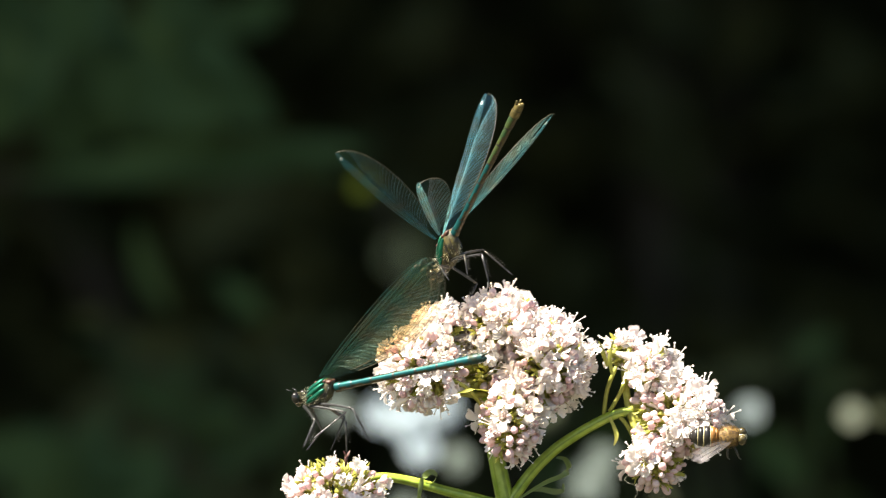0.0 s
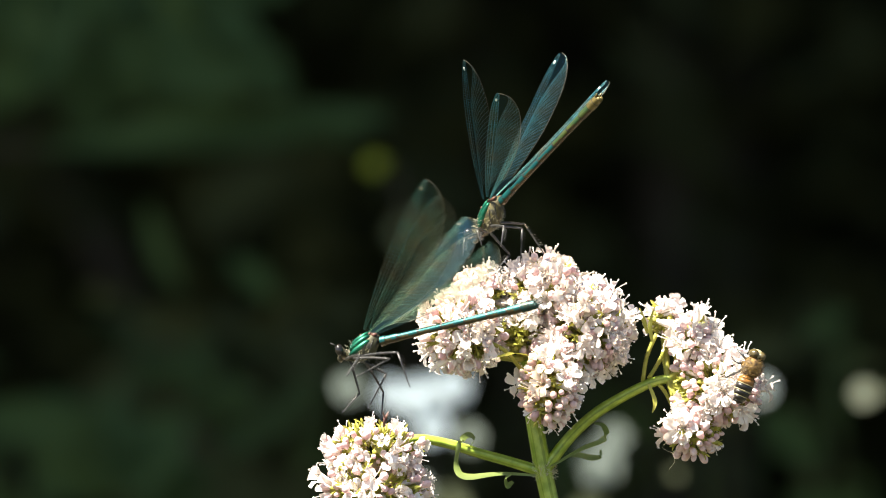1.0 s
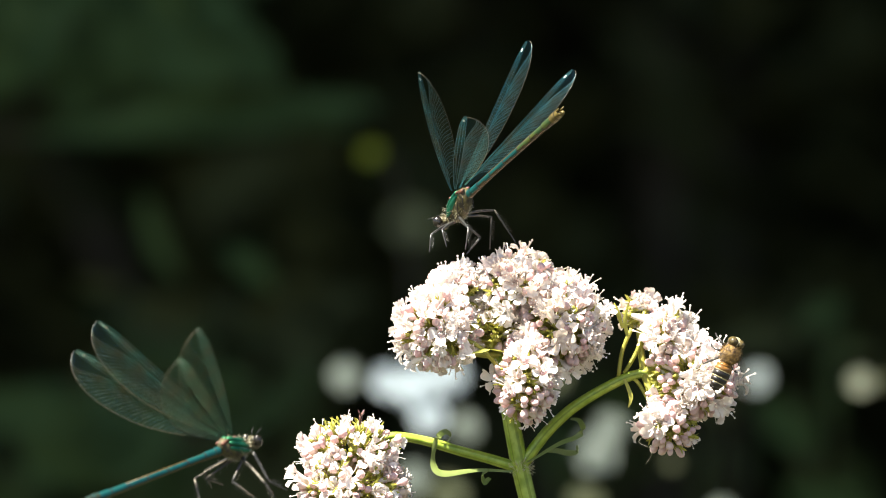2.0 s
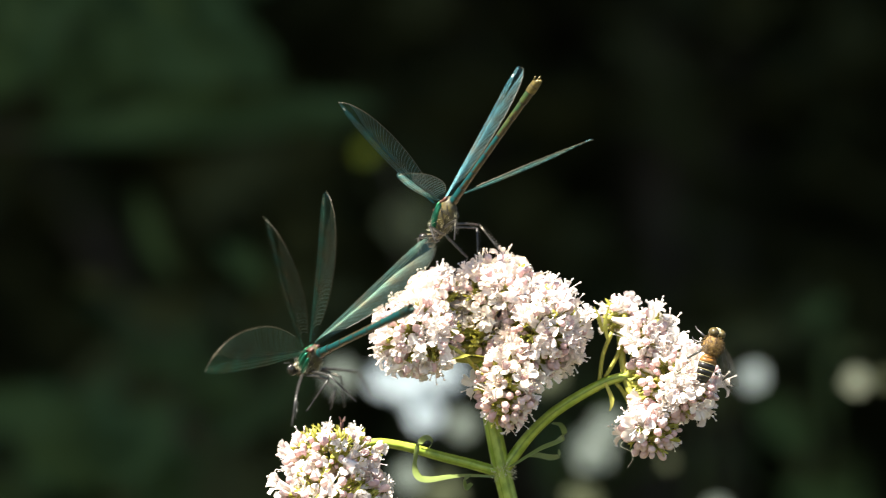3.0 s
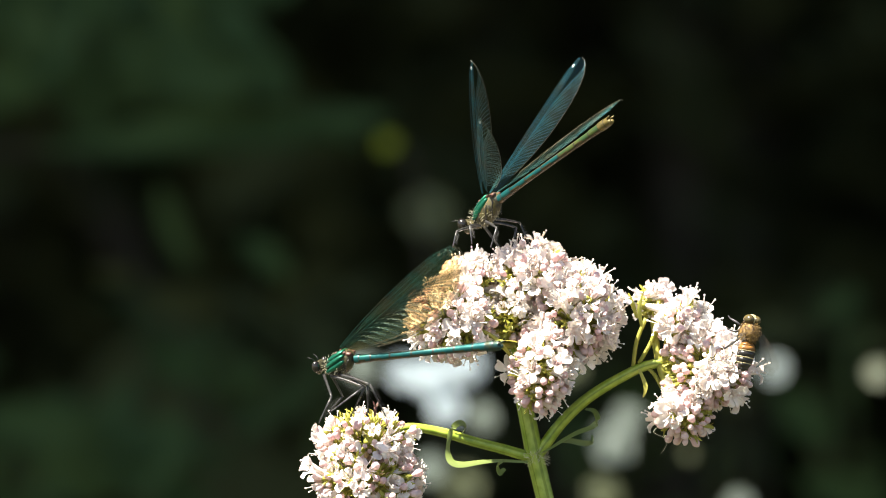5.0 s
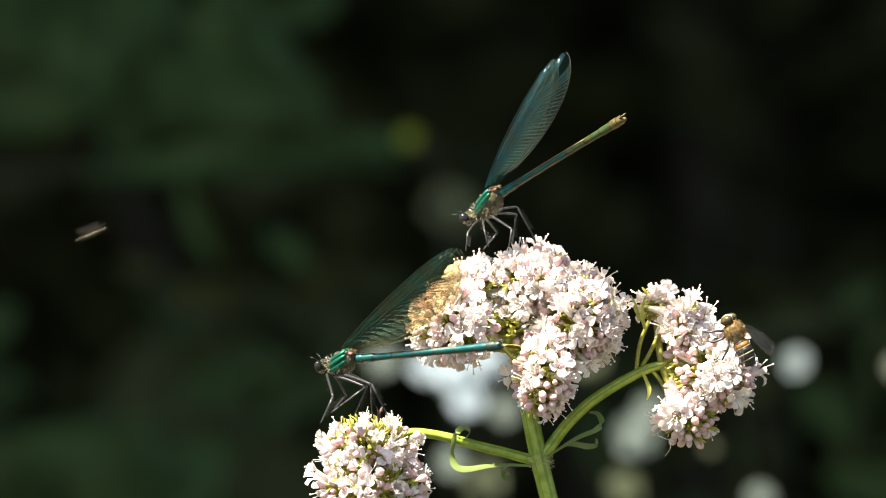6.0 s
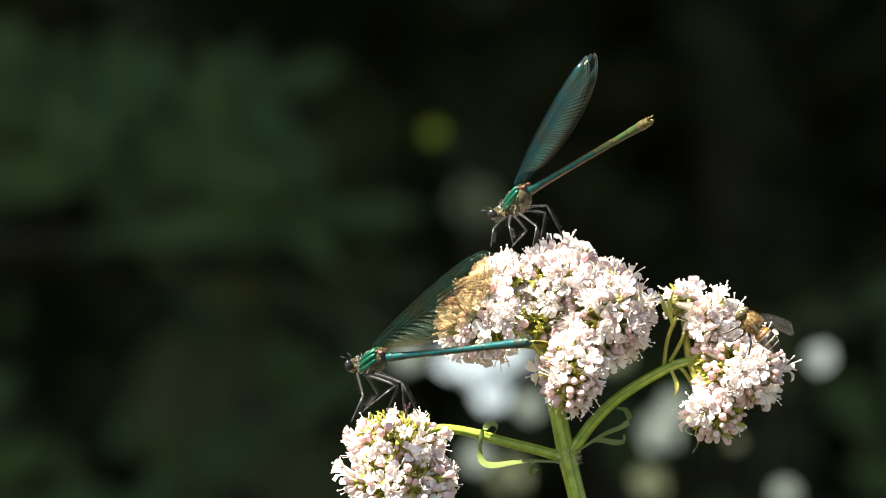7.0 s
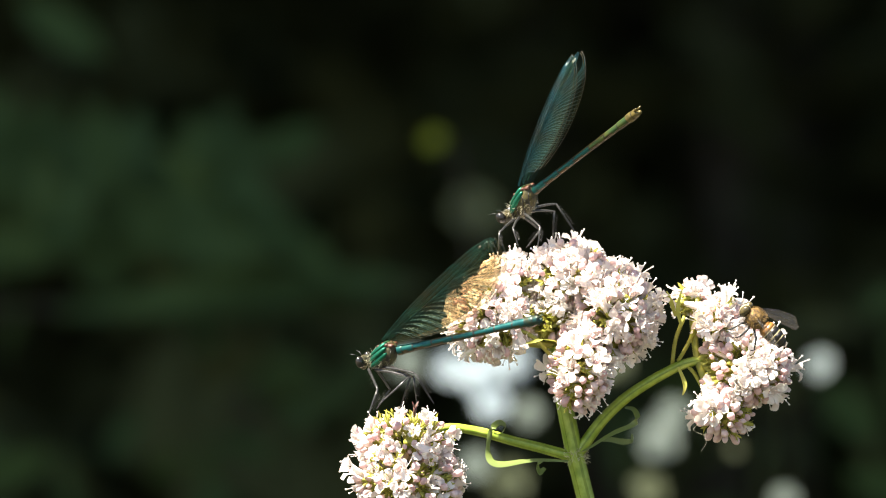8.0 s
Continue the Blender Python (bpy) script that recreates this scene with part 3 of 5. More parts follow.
def build_damselfly(label, legs, tilt, skin, vein, shell, tail, flank, plate, girth, reach, chord):
    fly_ = new("damselfly")
    tagged(fly_, label, "damselfly")
    # thorax: green back plates over ochre flanks
    bm = bmesh.new()
    turn = Matrix.Rotation(radians(tilt), 3, "Y")
    ball(bm, (0.0018, 0, -0.0026), (0.0046, 0.0020, 0.0025), 16, 12, turn, 0, 0.06)
    ball(bm, (0.0056, 0, -0.0036), (0.0016, 0.0013, 0.0014), 12, 8, turn, 0)
    thorax = part("thorax", bm, flank, fly_, "ochre flanks under metallic green plates")
    for sgn in (-1, 1):
        for lift, wid, off in ((0.0019, 0.0010 * plate, 0.0006), (0.0010, 0.0007 * plate, 0.00145), (-0.0001, 0.0005 * plate, 0.00165))[:3 if plate > 1.4 else 2]:
            bm = bmesh.new()
            ball(bm, (0.0026, sgn * off, -0.0029 + lift), (0.0033, wid, 0.0007), 14, 8, turn, 0, 0.05)
            part("thorax_plate", bm, EMERALD, thorax, "metallic emerald plate")
        # dark seams down the flank
        for x0, x1 in ((0.0046, 0.0058), (0.0026, 0.0040), (0.0002, 0.0020), (-0.0014, 0.0002)):
            bm = bmesh.new()
            seam = []
            for k in range(7):
                u = k / 6
                x, z = x0 + (x1 - x0) * u, -0.0016 - 0.0030 * u
                e = 1 - ((x - 0.0022) / 0.0050) ** 2 - ((z + 0.0028) / 0.0030) ** 2
                seam.append((x, sgn * (0.00205 * math.sqrt(max(0.04, e)) + 0.00002), z))
            tube(bm, seam, 0.00011, 5, 0, 0, True)
            part("seam", bm, BLACK, thorax)
    bm = bmesh.new()
    for x in (0.0013, -0.0012):
        for sgn in (-1, 1):
            ball(bm, (x, sgn * 0.0008, -0.0006), (0.0009, 0.0007, 0.0005), 10, 8, None, 0, 0.5)
            ball(bm, (x + 0.0008, sgn * 0.0011, -0.0003), (0.0005, 0.0004, 0.0004), 8, 6, None, 0, 0.3)
    part("wing_joints", bm, RUST, thorax, "rusty brown wing joints")
    bm = bmesh.new()
    rnd = random.Random(9)
    for k in range(300):
        a, u = rnd.uniform(0.5, 5.8), rnd.uniform(-1, 1)
        n = Vector((0.2 * u, math.sin(a), math.cos(a)))
        p = Vector((0.0030 + 0.004 * u, 0, -0.0029)) + Vector((0, n.y * 0.0018, n.z * 0.0022)) * math.sqrt(1.05 - u * u)
        tube(bm, [p, p + (n + Vector((0.3, 0, 0))).normalized() * rnd.uniform(0.0004, 0.0009)], 0.00002, 3, 0, 0, False)
    part("thorax_hairs", bm, HAIR, thorax, "fine pale hairs")
    # head
    bm = bmesh.new()
    ball(bm, (0.0081, 0, -0.0030), (0.0011, 0.0018, 0.0013), 14, 10, None, 0, 0.1)
    ball(bm, (0.0088, 0, -0.0040), (0.0008, 0.0010, 0.0008), 10, 8)
    tube(bm, [(0.0068, 0, -0.0033), (0.0080, 0, -0.0031)], 0.0007, 8)
    head = part("head", bm, FACE, fly_, "dark bronze-green head")
    for sgn in (-1, 1):
        bm = bmesh.new()
        ball(bm, (0.0081, sgn * 0.0020, -0.0027), (0.00115, 0.00105, 0.0013), 14, 10)
        part("eye", bm, EYE_DARK, head, "large glossy dark eye")
        bm = bmesh.new()
        tube(bm, [(0.0089, sgn * 0.0006, -0.0019), (0.0097, sgn * 0.0011, -0.0011), (0.0107, sgn * 0.0015, -0.0007)], 0.00007, 4)
        part("antenna", bm, LEG, head)
    # how far thorax and head reach forward
    for ob in (thorax, head, *thorax.children, *head.children):
        ob.data.transform(Matrix.Diagonal((reach, 1, 1, 1)))
    # abdomen: ten segments, teal above and bronze below
    bm = bmesh.new()
    tube(bm, [(-0.0005, 0, -0.0018), (-0.036, 0, -0.0006)], 0.00055, 8)
    abdomen = part("abdomen", bm, BRONZE, fly_, "slender teal abdomen with a brown tip")
    x, z = -0.0022, -0.0020
    for k, l in enumerate((0.0012, 0.0028, 0.0047, 0.0052, 0.0052, 0.0050, 0.0044, 0.0030, 0.0018, 0.0012)):
        r = (0.0012, 0.00105, 0.0009, 0.00086, 0.00086, 0.00088, 0.00095, 0.00112, 0.00130, 0.00120)[k]
        bm = bmesh.new()
        z1 = z + 0.033 * l
        rings = tube(bm, [(x, 0, z), (x - l * 0.06, 0, z), (x - l * 0.5, 0, (z + z1) / 2), (x - l * 0.92, 0, z1), (x - l * 0.99, 0, z1)], [r * girth, r * girth, r * girth, r * girth, r * girth * 0.97], 14, 0, 0, False)
        mid = (z + z1) / 2
        for f in bm.faces:
            c = f.calc_center_median()
            f.material_index = 2 if c.x < x - l * 0.9 else 1 if c.z < mid - r * 0.3 else 0
        part("segment", bm, [TEAL if k < 5 else tail if k > 7 else shell, tail if k > 7 else BRONZE, BLACK], abdomen)
        x, z = x - l, z1
    bm = bmesh.new()
    for sgn in (-1, 1):
        tube(bm, [(x + 0.0003, sgn * 0.0006, z + 0.0004), (x - 0.0008, sgn * 0.0009, z + 0.0007)], [0.0003, 0.00016], 5)
        ball(bm, (x + 0.0002, sgn * 0.0004, z - 0.0003), (0.0008, 0.0005, 0.0006), 8, 6, None, 0, 0.3)
    part("tail_prongs", bm, tail, abdomen)
    for hip, knee, foot in legs:
        build_leg(fly_, hip, knee, foot)
    wings = {}
    for key, length, broad, mirror in (("left_fore", 0.0360, 0.0056, 1), ("right_fore", 0.0360, 0.0056, -1), ("left_hind", 0.0354, 0.0061, 1), ("right_hind", 0.0354, 0.0061, -1)):
        wings[key] = build_wing(fly_, "wing", length, broad * chord, mirror, skin, vein)
    return fly_, wings


upper, upper_wings = build_damselfly("brown-tipped teal damselfly holding its wings over the large flower head", [
    ((5.6, 1.1, -4.6), (5.17, 8.98, -5.47), (6.85, 10.19, -8.18)), ((4.6, 1.2, -4.9), (0.47, 10.3, -6.5), (1.31, 10.81, -9.76)),
    ((2.6, 1.3, -4.9), (-4.02, 7.85, -9.41), (-1.87, 9.41, -12.58)), ((2.9, -1.1, -5.0), (0.45, -5.15, -7.8), (4.86, -4.44, -13.04)),
    ((1.9, -1.0, -4.8), (0.72, -7.43, -6.61), (2.03, -9.33, -14.37)), ((5.2, -1.0, -4.8), (7.94, -6.93, -9.4), (11.2, -4.39, -10.79))], 22, WING, VEIN, OLIVE, GOLD_TIP, OCHRE, 1.25, 0.84, 1.0, 0.77)
lower, lower_wings = build_damselfly("teal-green damselfly that lands on the low flower head", [
    ((5.4, 1.2, -4.7), (-0.4, 9.84, -7.52), (1.89, 12.46, -12.11)), ((3.8, 1.3, -5.0), (-4.8, 3.25, -7.36), (1.44, 7.41, -11.16)),
    ((2.9, -1.1, -5.0), (-2.04, -1.92, -8.67), (2.8, -2.77, -14.82)), ((1.9, 1.2, -4.8), (-6.92, 4.26, -6.66), (-8.24, 2.47, -13.77)),
    ((2.2, -1.1, -5.0), (1.24, -9.11, -10.1), (2.53, -9.65, -16.13)), ((5.2, -1.1, -4.8), (5.02, -4.54, -10.95), (8.9, -4.1, -14.25))], 22, WING_BROWN, VEIN_BROWN, TEAL, DARK_TEAL, DARK_OCHRE, 1.45, 0.88, 0.80, 1.25)


# ---- hoverfly ----
def build_hoverfly():
    """12 mm long, head along +x, back towards +z."""
    f = new("hoverfly")
    tagged(f, "furry amber and black banded hoverfly feeding on the florets", "hoverfly")
    bm = bmesh.new()
    ball(bm, (0.0016, 0, 0), (0.0025, 0.0022, 0.0021), 16, 12, None, 0, 0.1)
    thorax = part("thorax", bm, FUR, f, "golden-brown furry thorax")
    bm = bmesh.new()
    rnd = random.Random(4)
    for k in range(900):
        a, b = rnd.uniform(0, 6.28), rnd.uniform(-1, 1)
        n = Vector((b, math.sqrt(1 - b * b) * math.cos(a), math.sqrt(1 - b * b) * math.sin(a)))
        p = Vector((0.0016 + n.x * 0.0024, n.y * 0.0021, n.z * 0.0020))
        tube(bm, [p, p + (n + Vector((-0.5, rnd.uniform(-0.3, 0.3), 0))).normalized() * 0.0006], 0.000022, 3, 0, 0, False)
    part("fur", bm, FUR, thorax, "short golden fur")
    bm = bmesh.new()
    ball(bm, (0.0044, 0, -0.0002), (0.0012, 0.0014, 0.0014), 14, 10)
    head = part("head", bm, CREAM, f, "pale face")
    for sgn in (-1, 1):
        bm = bmesh.new()
        ball(bm, (0.0044, sgn * 0.00085, 0.0001), (0.00105, 0.00110, 0.00150), 16, 12)
        part("eye", bm, FLY_EYE, head, "large brown eye")
    bm = bmesh.new()
    tube(bm, [(-0.0006, 0, 0), (-0.0064, 0, -0.0004)], 0.0012, 8)
    abdomen = part("abdomen", bm, BLACK, f, "black abdomen with amber and cream bands")
    prof = ((-0.0004, 0.0013), (-0.0012, 0.0021), (-0.0022, 0.00235), (-0.0024, 0.0023), (-0.0036, 0.0023), (-0.0039, 0.0022), (-0.0049, 0.0020), (-0.0051, 0.0019), (-0.0061, 0.0012), (-0.0068, 0.0003))
    for k, (a, b) in enumerate(zip(prof, prof[1:])):
        bm = bmesh.new()
        tube(bm, [(a[0], 0, -0.0001), ((a[0] + b[0]) / 2, 0, -0.0001), (b[0], 0, -0.0001)], [a[1], (a[1] + b[1]) / 2 * 1.02, b[1]], 14, 0, 0, True, 0.8)
        part("band", bm, (AMBER, AMBER, CREAM, BLACK, CREAM, BLACK, CREAM, BLACK, BLACK)[k], abdomen)
    for sgn in (-1, 1):
        bm = bmesh.new()
        rows = []
        for i in range(15):
            u = i / 14
            w = 0.0019 * math.sqrt(max(0, 1 - (2 * u - 1.12) ** 4 if u > 0.1 else u * 6)) * (0.55 + 0.5 * u) * (1 if u < 0.98 else 0.3)
            rows.append([bm.verts.new((-0.0092 * u + v * 0.0003, sgn * (w * v + 0.0012 * u), 0.0003 * math.sin(u * 3) + 0.0002 * v * v)) for v in (-1, -0.5, 0, 0.5, 1)])
        for a, b in zip(rows, rows[1:]):
            for j in range(4):
                bm.faces.new((a[j], a[j + 1], b[j + 1], b[j]))
        w = part("wing", bm, FLY_WING, f, "clear folded wing", True, Matrix.Translation((0.0018, sgn * 0.0017, 0.0013)) @ Matrix.Rotation(sgn * -0.42, 4, "Z") @ Matrix.Rotation(sgn * 0.25, 4, "X"))
        bm = bmesh.new()
        for v in (-1, -0.4, 0.2):
            tube(bm, [(-0.0092 * u, sgn * (0.0018 * v * math.sin(math.pi * min(1, u * 0.8 + 0.12)) + 0.0012 * u), 0.0004 * math.sin(u * 3)) for u in [s / 10 for s in range(10)]], 0.000035, 3, 0, 0, False)
        tagged(part("venation", bm, LEG, w), kind="stuff")
        for k, (hx, kx, fx) in enumerate(((0.0026, 0.0034, 0.0040), (0.0016, 0.0014, 0.0016), (0.0004, -0.0012, -0.0026))):
            bm = bmesh.new()
            tube(bm, [(hx, sgn * 0.0012, -0.0015), (kx, sgn * 0.0026, -0.0020), (fx, sgn * 0.0030, -0.0042), (fx + 0.0005, sgn * 0.0031, -0.0050)], [0.0003, 0.00028, 0.00018, 0.0001], 6)
            part("leg", bm, LEG, f)
    return f


fly = build_hoverfly()


# ---- shaded river bank behind ----
def scatter_leaves(name, places, mat, size, seed, parent, label=""):
    """One crown: many small leaves round the given centres, turned every way."""
    rnd = random.Random(seed)
    verts, faces = [], []
    for c, r, count in places:
        for k in range(count):
            d = Vector((rnd.gauss(0, 1), rnd.gauss(0, 1), rnd.gauss(0, 1))).normalized() * (rnd.random() ** 0.4)
            p = c + Vector((d.x * r[0], d.y * r[1], d.z * r[2]))
            q = Euler((rnd.uniform(-0.9, 0.9), rnd.uniform(-0.9, 0.9), rnd.uniform(0, 6.28))).to_matrix()
            l = size * rnd.uniform(0.6, 1.3)
            i = len(verts)
            for x, y, z in ((0, 0, 0), (0.35, 0.28, -0.03), (0.75, 0.22, -0.08), (1, 0, -0.16), (0.75, -0.22, -0.08), (0.35, -0.28, -0.03)):
                verts.append(p + q @ Vector((x * l, y * l, z * l)))
            faces.append((i, i + 1, i + 2, i + 3))
            faces.append((i, i + 3, i + 4, i + 5))
    me = bpy.data.meshes.new(name)
    me.from_pydata([tuple(v) for v in verts], [], faces)
    me.materials.append(mat)
    ob = new(name, me)
    ob.parent = parent
    return tagged(ob, label)


# A tree out of view, added so its crown shades the background.
def build_shade_tree(x, y, height, crown, seed, label):
    rnd = random.Random(seed)
    tree = new("tree")
    tree.location = (x, y, 0)
    tagged(tree, label, "tree")
    bm = bmesh.new()
    tube(bm, curve_points([(0, 0, -0.2), (0.05, 0, height * 0.4), (-0.05, 0.05, height)], 5), [0.16 - 0.012 * k for k in range(11)], 10, 0, 0.05)
    part("trunk", bm, BARK, tree)
    for c, r, n in crown:
        bm = bmesh.new()
        a = Vector((0, 0, height * rnd.uniform(0.55, 0.95)))
        tube(bm, curve_points([a, a.lerp(c, 0.5) + Vector((0, 0, 0.15)), c], 5), [0.06 - 0.005 * k for k in range(11)], 7)
        part("limb", bm, BARK, tree)
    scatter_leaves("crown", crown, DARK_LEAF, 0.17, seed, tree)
    return tree


def build_shrub(x, y, width, height, seed, label):
    rnd = random.Random(seed)
    s = new("shrub")
    s.location = (x, y, 0)
    tagged(s, label, "shrub")
    clumps = []
    for k in range(14):
        clumps.append((Vector((rnd.uniform(-0.5, 0.5) * width, rnd.uniform(-0.3, 0.3), rnd.uniform(0.25, 1.0) * height)), (0.42, 0.34, 0.38), 420))
    for c, r, n in clumps[::2]:
        bm = bmesh.new()
        tube(bm, curve_points([(rnd.uniform(-0.1, 0.1), 0, -0.1), Vector((c.x * 0.5, c.y, c.z * 0.6)), c], 4), [0.022 - 0.0015 * i for i in range(9)], 6)
        part("stem", bm, BARK, s)
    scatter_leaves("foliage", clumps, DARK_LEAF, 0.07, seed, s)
    return s


for i, (x, y, w, h) in enumerate(((-1.5, 3.6, 1.5, 2.4), (-0.5, 3.9, 1.4, 2.6), (0.5, 3.7, 1.4, 2.5), (1.5, 3.9, 1.5, 2.6), (-2.6, 4.2, 1.6, 2.7), (2.6, 4.2, 1.6, 2.7), (0.0, 4.7, 1.8, 2.9), (0.2, 3.3, 1.1, 2.3))):
    build_shrub(x, y, w, h, 40 + i, "dense dark green shrub in the shade of a tree")


def crown_places(seed, n, cx):
    rnd = random.Random(seed)
    return [(Vector((cx + rnd.uniform(-1.9, 1.9), rnd.uniform(-3.3, 1.8), rnd.uniform(2.4, 3.7))), (0.8, 0.75, 0.45), 520) for _ in range(n)]


# The last four clumps are added to keep sun flecks off the leaves below.
build_shade_tree(-2.6, 4.3, 3.6, crown_places(1, 34, 1.2) + [(Vector((1.46, -2.3, 3.0)), (0.7, 0.6, 0.4), 900), (Vector((1.5, -2.95, 3.05)), (0.7, 0.5, 0.4), 900), (Vector((1.5, -3.42, 3.1)), (0.7, 0.25, 0.25), 800), (Vector((1.5, -3.68, 3.15)), (0.7, 0.2, 0.22), 800)], 71, "unseen broad-leaved tree added to shade the background")
build_shade_tree(2.8, 4.4, 3.6, crown_places(2, 34, -1.2), 72, "unseen broad-leaved tree added to shade the background")


# leafy spray that sinks in the breeze, well behind the flowers
def build_spray():
    s = new("leafy_spray")
    tagged(s, "blurred green leafy branch hanging behind the flowers", "branch")
    o = Vector((-0.12, 1.2, 1.03))
    bm = bmesh.new()
    tube(bm, curve_points([at(-700, 330, 1.25) - o, at(-200, 270, 1.23) - o, at(200, 245, 1.21) - o, at(560, 240, 1.21) - o], 5), [0.002 - 0.00008 * i for i in range(16)], 6)
    part("twig", bm, BARK, s)
    bm = bmesh.new()
    tube(bm, curve_points([at(-700, 420, 1.28) - o, at(-300, 560, 1.26) - o, at(0, 720, 1.24) - o, at(330, 830, 1.23) - o], 5), [0.002 - 0.00008 * i for i in range(16)], 6)
    part("twig", bm, BARK, s)
    rnd = random.Random(8)
    # the long drooping leaf band, three broad leaves over it, smaller ones among them, and a lower tier
    spots = [(150, 250, 520, 66, 4), (430, 222, 300, 62, 8), (250, 236, 240, 56, 10), (560, 205, 170, 56, -10), (620, 200, 150, 46, 4)]
    for px, py, size, turn in ((150, 150, 190, 8), (330, 175, 220, -6), (470, 130, 170, 20), (40, 60, 180, -20), (250, 40, 170, 12), (420, 30, 150, -15)):
        for a, share in ((-62, 0.72), (-30, 0.92), (0, 1.0), (30, 0.92), (62, 0.72)):
            spots.append((px, py, size * share, size * share * 0.46, 90 + turn + a))
    for j in range(20):
        spots.append((rnd.uniform(-140, 60) if j % 3 == 0 else rnd.uniform(60, 560), rnd.uniform(-60, 185), rnd.uniform(90, 190), rnd.uniform(60, 110), rnd.uniform(-40, 60)))
    for j in range(4):
        spots.append((rnd.uniform(-160, 260), rnd.uniform(-330, -110), rnd.uniform(90, 190), rnd.uniform(60, 100), rnd.uniform(-40, 60)))
    for j in range(20):
        spots.append((rnd.uniform(-160, 330), rnd.uniform(690, 900), rnd.uniform(110, 200), rnd.uniform(70, 110), rnd.uniform(-40, 50)))
    for j in range(5):
        spots.append((rnd.uniform(-100, 420), rnd.uniform(520, 640), rnd.uniform(90, 150), rnd.uniform(50, 80), rnd.uniform(-50, 50)))
    k = SC * (DIST + 1.2) / DIST
    for px, py, l, w, ang in spots:
        bm = bmesh.new()
        leaf_into(bm, Matrix.Translation(at(px, py, 1.2 + rnd.uniform(-0.08, 0.08)) - o) @ Matrix.Rotation(radians(-ang), 4, "Y") @ Matrix.Rotation(radians(78 + rnd.uniform(-45, 30)), 4, "X"), l * k, w * k, 0.05)
        part("leaf", bm, DIM_LEAF, s)
    return s


spray = build_spray()


def build_undergrowth(px, py, wide, high, count, seed, label):
    """A leafy plant of the shaded bank: stems from the ground with broad leaves along them."""
    y = 1.25
    s = new("undergrowth")
    base = at(px, py, y)
    s.location = (base.x, y, bank(base.x, y))
    tagged(s, label, "plant")
    rnd = random.Random(seed)
    k = SC * (DIST + y) / DIST
    for j in range(count):
        p = at(px + rnd.uniform(-0.5, 0.5) * wide, py + rnd.uniform(-0.5, 0.5) * high, y + rnd.uniform(-0.12, 0.12)) - s.location
        l = rnd.uniform(70, 170) * k
        bm = bmesh.new()
        leaf_into(bm, Matrix.Translation(p) @ Matrix.Rotation(rnd.uniform(0, 6.28), 4, "Y") @ Matrix.Rotation(radians(60 + rnd.uniform(-50, 50)), 4, "X"), l, l * rnd.uniform(0.35, 0.6), 0.1)
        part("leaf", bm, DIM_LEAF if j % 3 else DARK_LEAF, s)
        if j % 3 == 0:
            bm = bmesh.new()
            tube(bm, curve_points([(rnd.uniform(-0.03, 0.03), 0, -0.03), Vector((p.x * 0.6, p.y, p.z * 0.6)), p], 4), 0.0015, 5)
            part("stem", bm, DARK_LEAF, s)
    return s


for px, py, wide, high, count, seed in ((150, 600, 420, 300, 5, 1), (500, 620, 420, 420, 26, 2), (340, 880, 620, 220, 6, 3), (1300, 820, 420, 260, 12, 4), (1500, 740, 320, 380, 13, 5)):
    build_undergrowth(px, py, wide, high, count, seed, "dim broad-leaved plant in the shade of the bank")


def build_gnat():
    """A 4 mm fly that darts past."""
    g = new("gnat")
    tagged(g, "tiny pale gnat darting past the plant", "gnat")
    bm = bmesh.new()
    ball(bm, (0, 0, 0), (0.0016, 0.0006, 0.0006), 8, 6)
    ball(bm, (0.0018, 0, 0), (0.0006, 0.0006, 0.0006), 8, 6)
    part("body", bm, FACE, g)
    for sgn in (-1, 1):
        bm = bmesh.new()
        leaf_into(bm, Matrix.Translation((0.0004, sgn * 0.0003, 0.0005)) @ Matrix.Rotation(sgn * 1.9, 4, "Z") @ Matrix.Rotation(-0.5, 4, "Y"), 0.0034, 0.0014, 0.02)
        part("wing", bm, FLY_WING, g)
    return g


gnat = build_gnat()


def single_leaf(name, px, py, y, length, width, ang, mat, label, stalk=0.12):
    """A lone leaf on a thin stalk that comes up from the shrub behind."""
    k = SC * (DIST + y) / DIST
    ob = new(name)
    ob.location = at(px, py, y)
    tagged(ob, label, "leaf")
    bm = bmesh.new()
    leaf_into(bm, Matrix.Rotation(radians(-ang), 4, "Y") @ Matrix.Rotation(radians(70), 4, "X") @ Matrix.Translation((-length * k / 2, 0, 0)), length * k, width * k, 0.05)
    part("blade", bm, mat, ob)
    bm = bmesh.new()
    tube(bm, curve_points([(0, 0.003, 0), (0.02, 0.03, -stalk), (0.05, 0.06, -at(px, py, y).z)], 4), 0.0012, 5)
    part("stalk", bm, BARK, ob)


single_leaf("leaf", 768, 247, 1.12, 42, 36, 30, GOLD_LEAF, "yellow-green leaf glowing dimly in the shade")
for px, py, l, w, a, y, skin in ((330, 700, 300, 200, 60, 2.1, DARK_LEAF), (840, 372, 80, 66, 0, 2.0, PALE_LEAF),
                                 (480, 830, 260, 160, -20, 2.0, DARK_LEAF), (620, 880, 300, 160, 30, 2.2, DARK_LEAF)):
    single_leaf("leaf", px, py, y, l, w, a, skin, "dim green leaf in the shade" if skin != PALE_LEAF else "pale grey-green leaf in the shade")


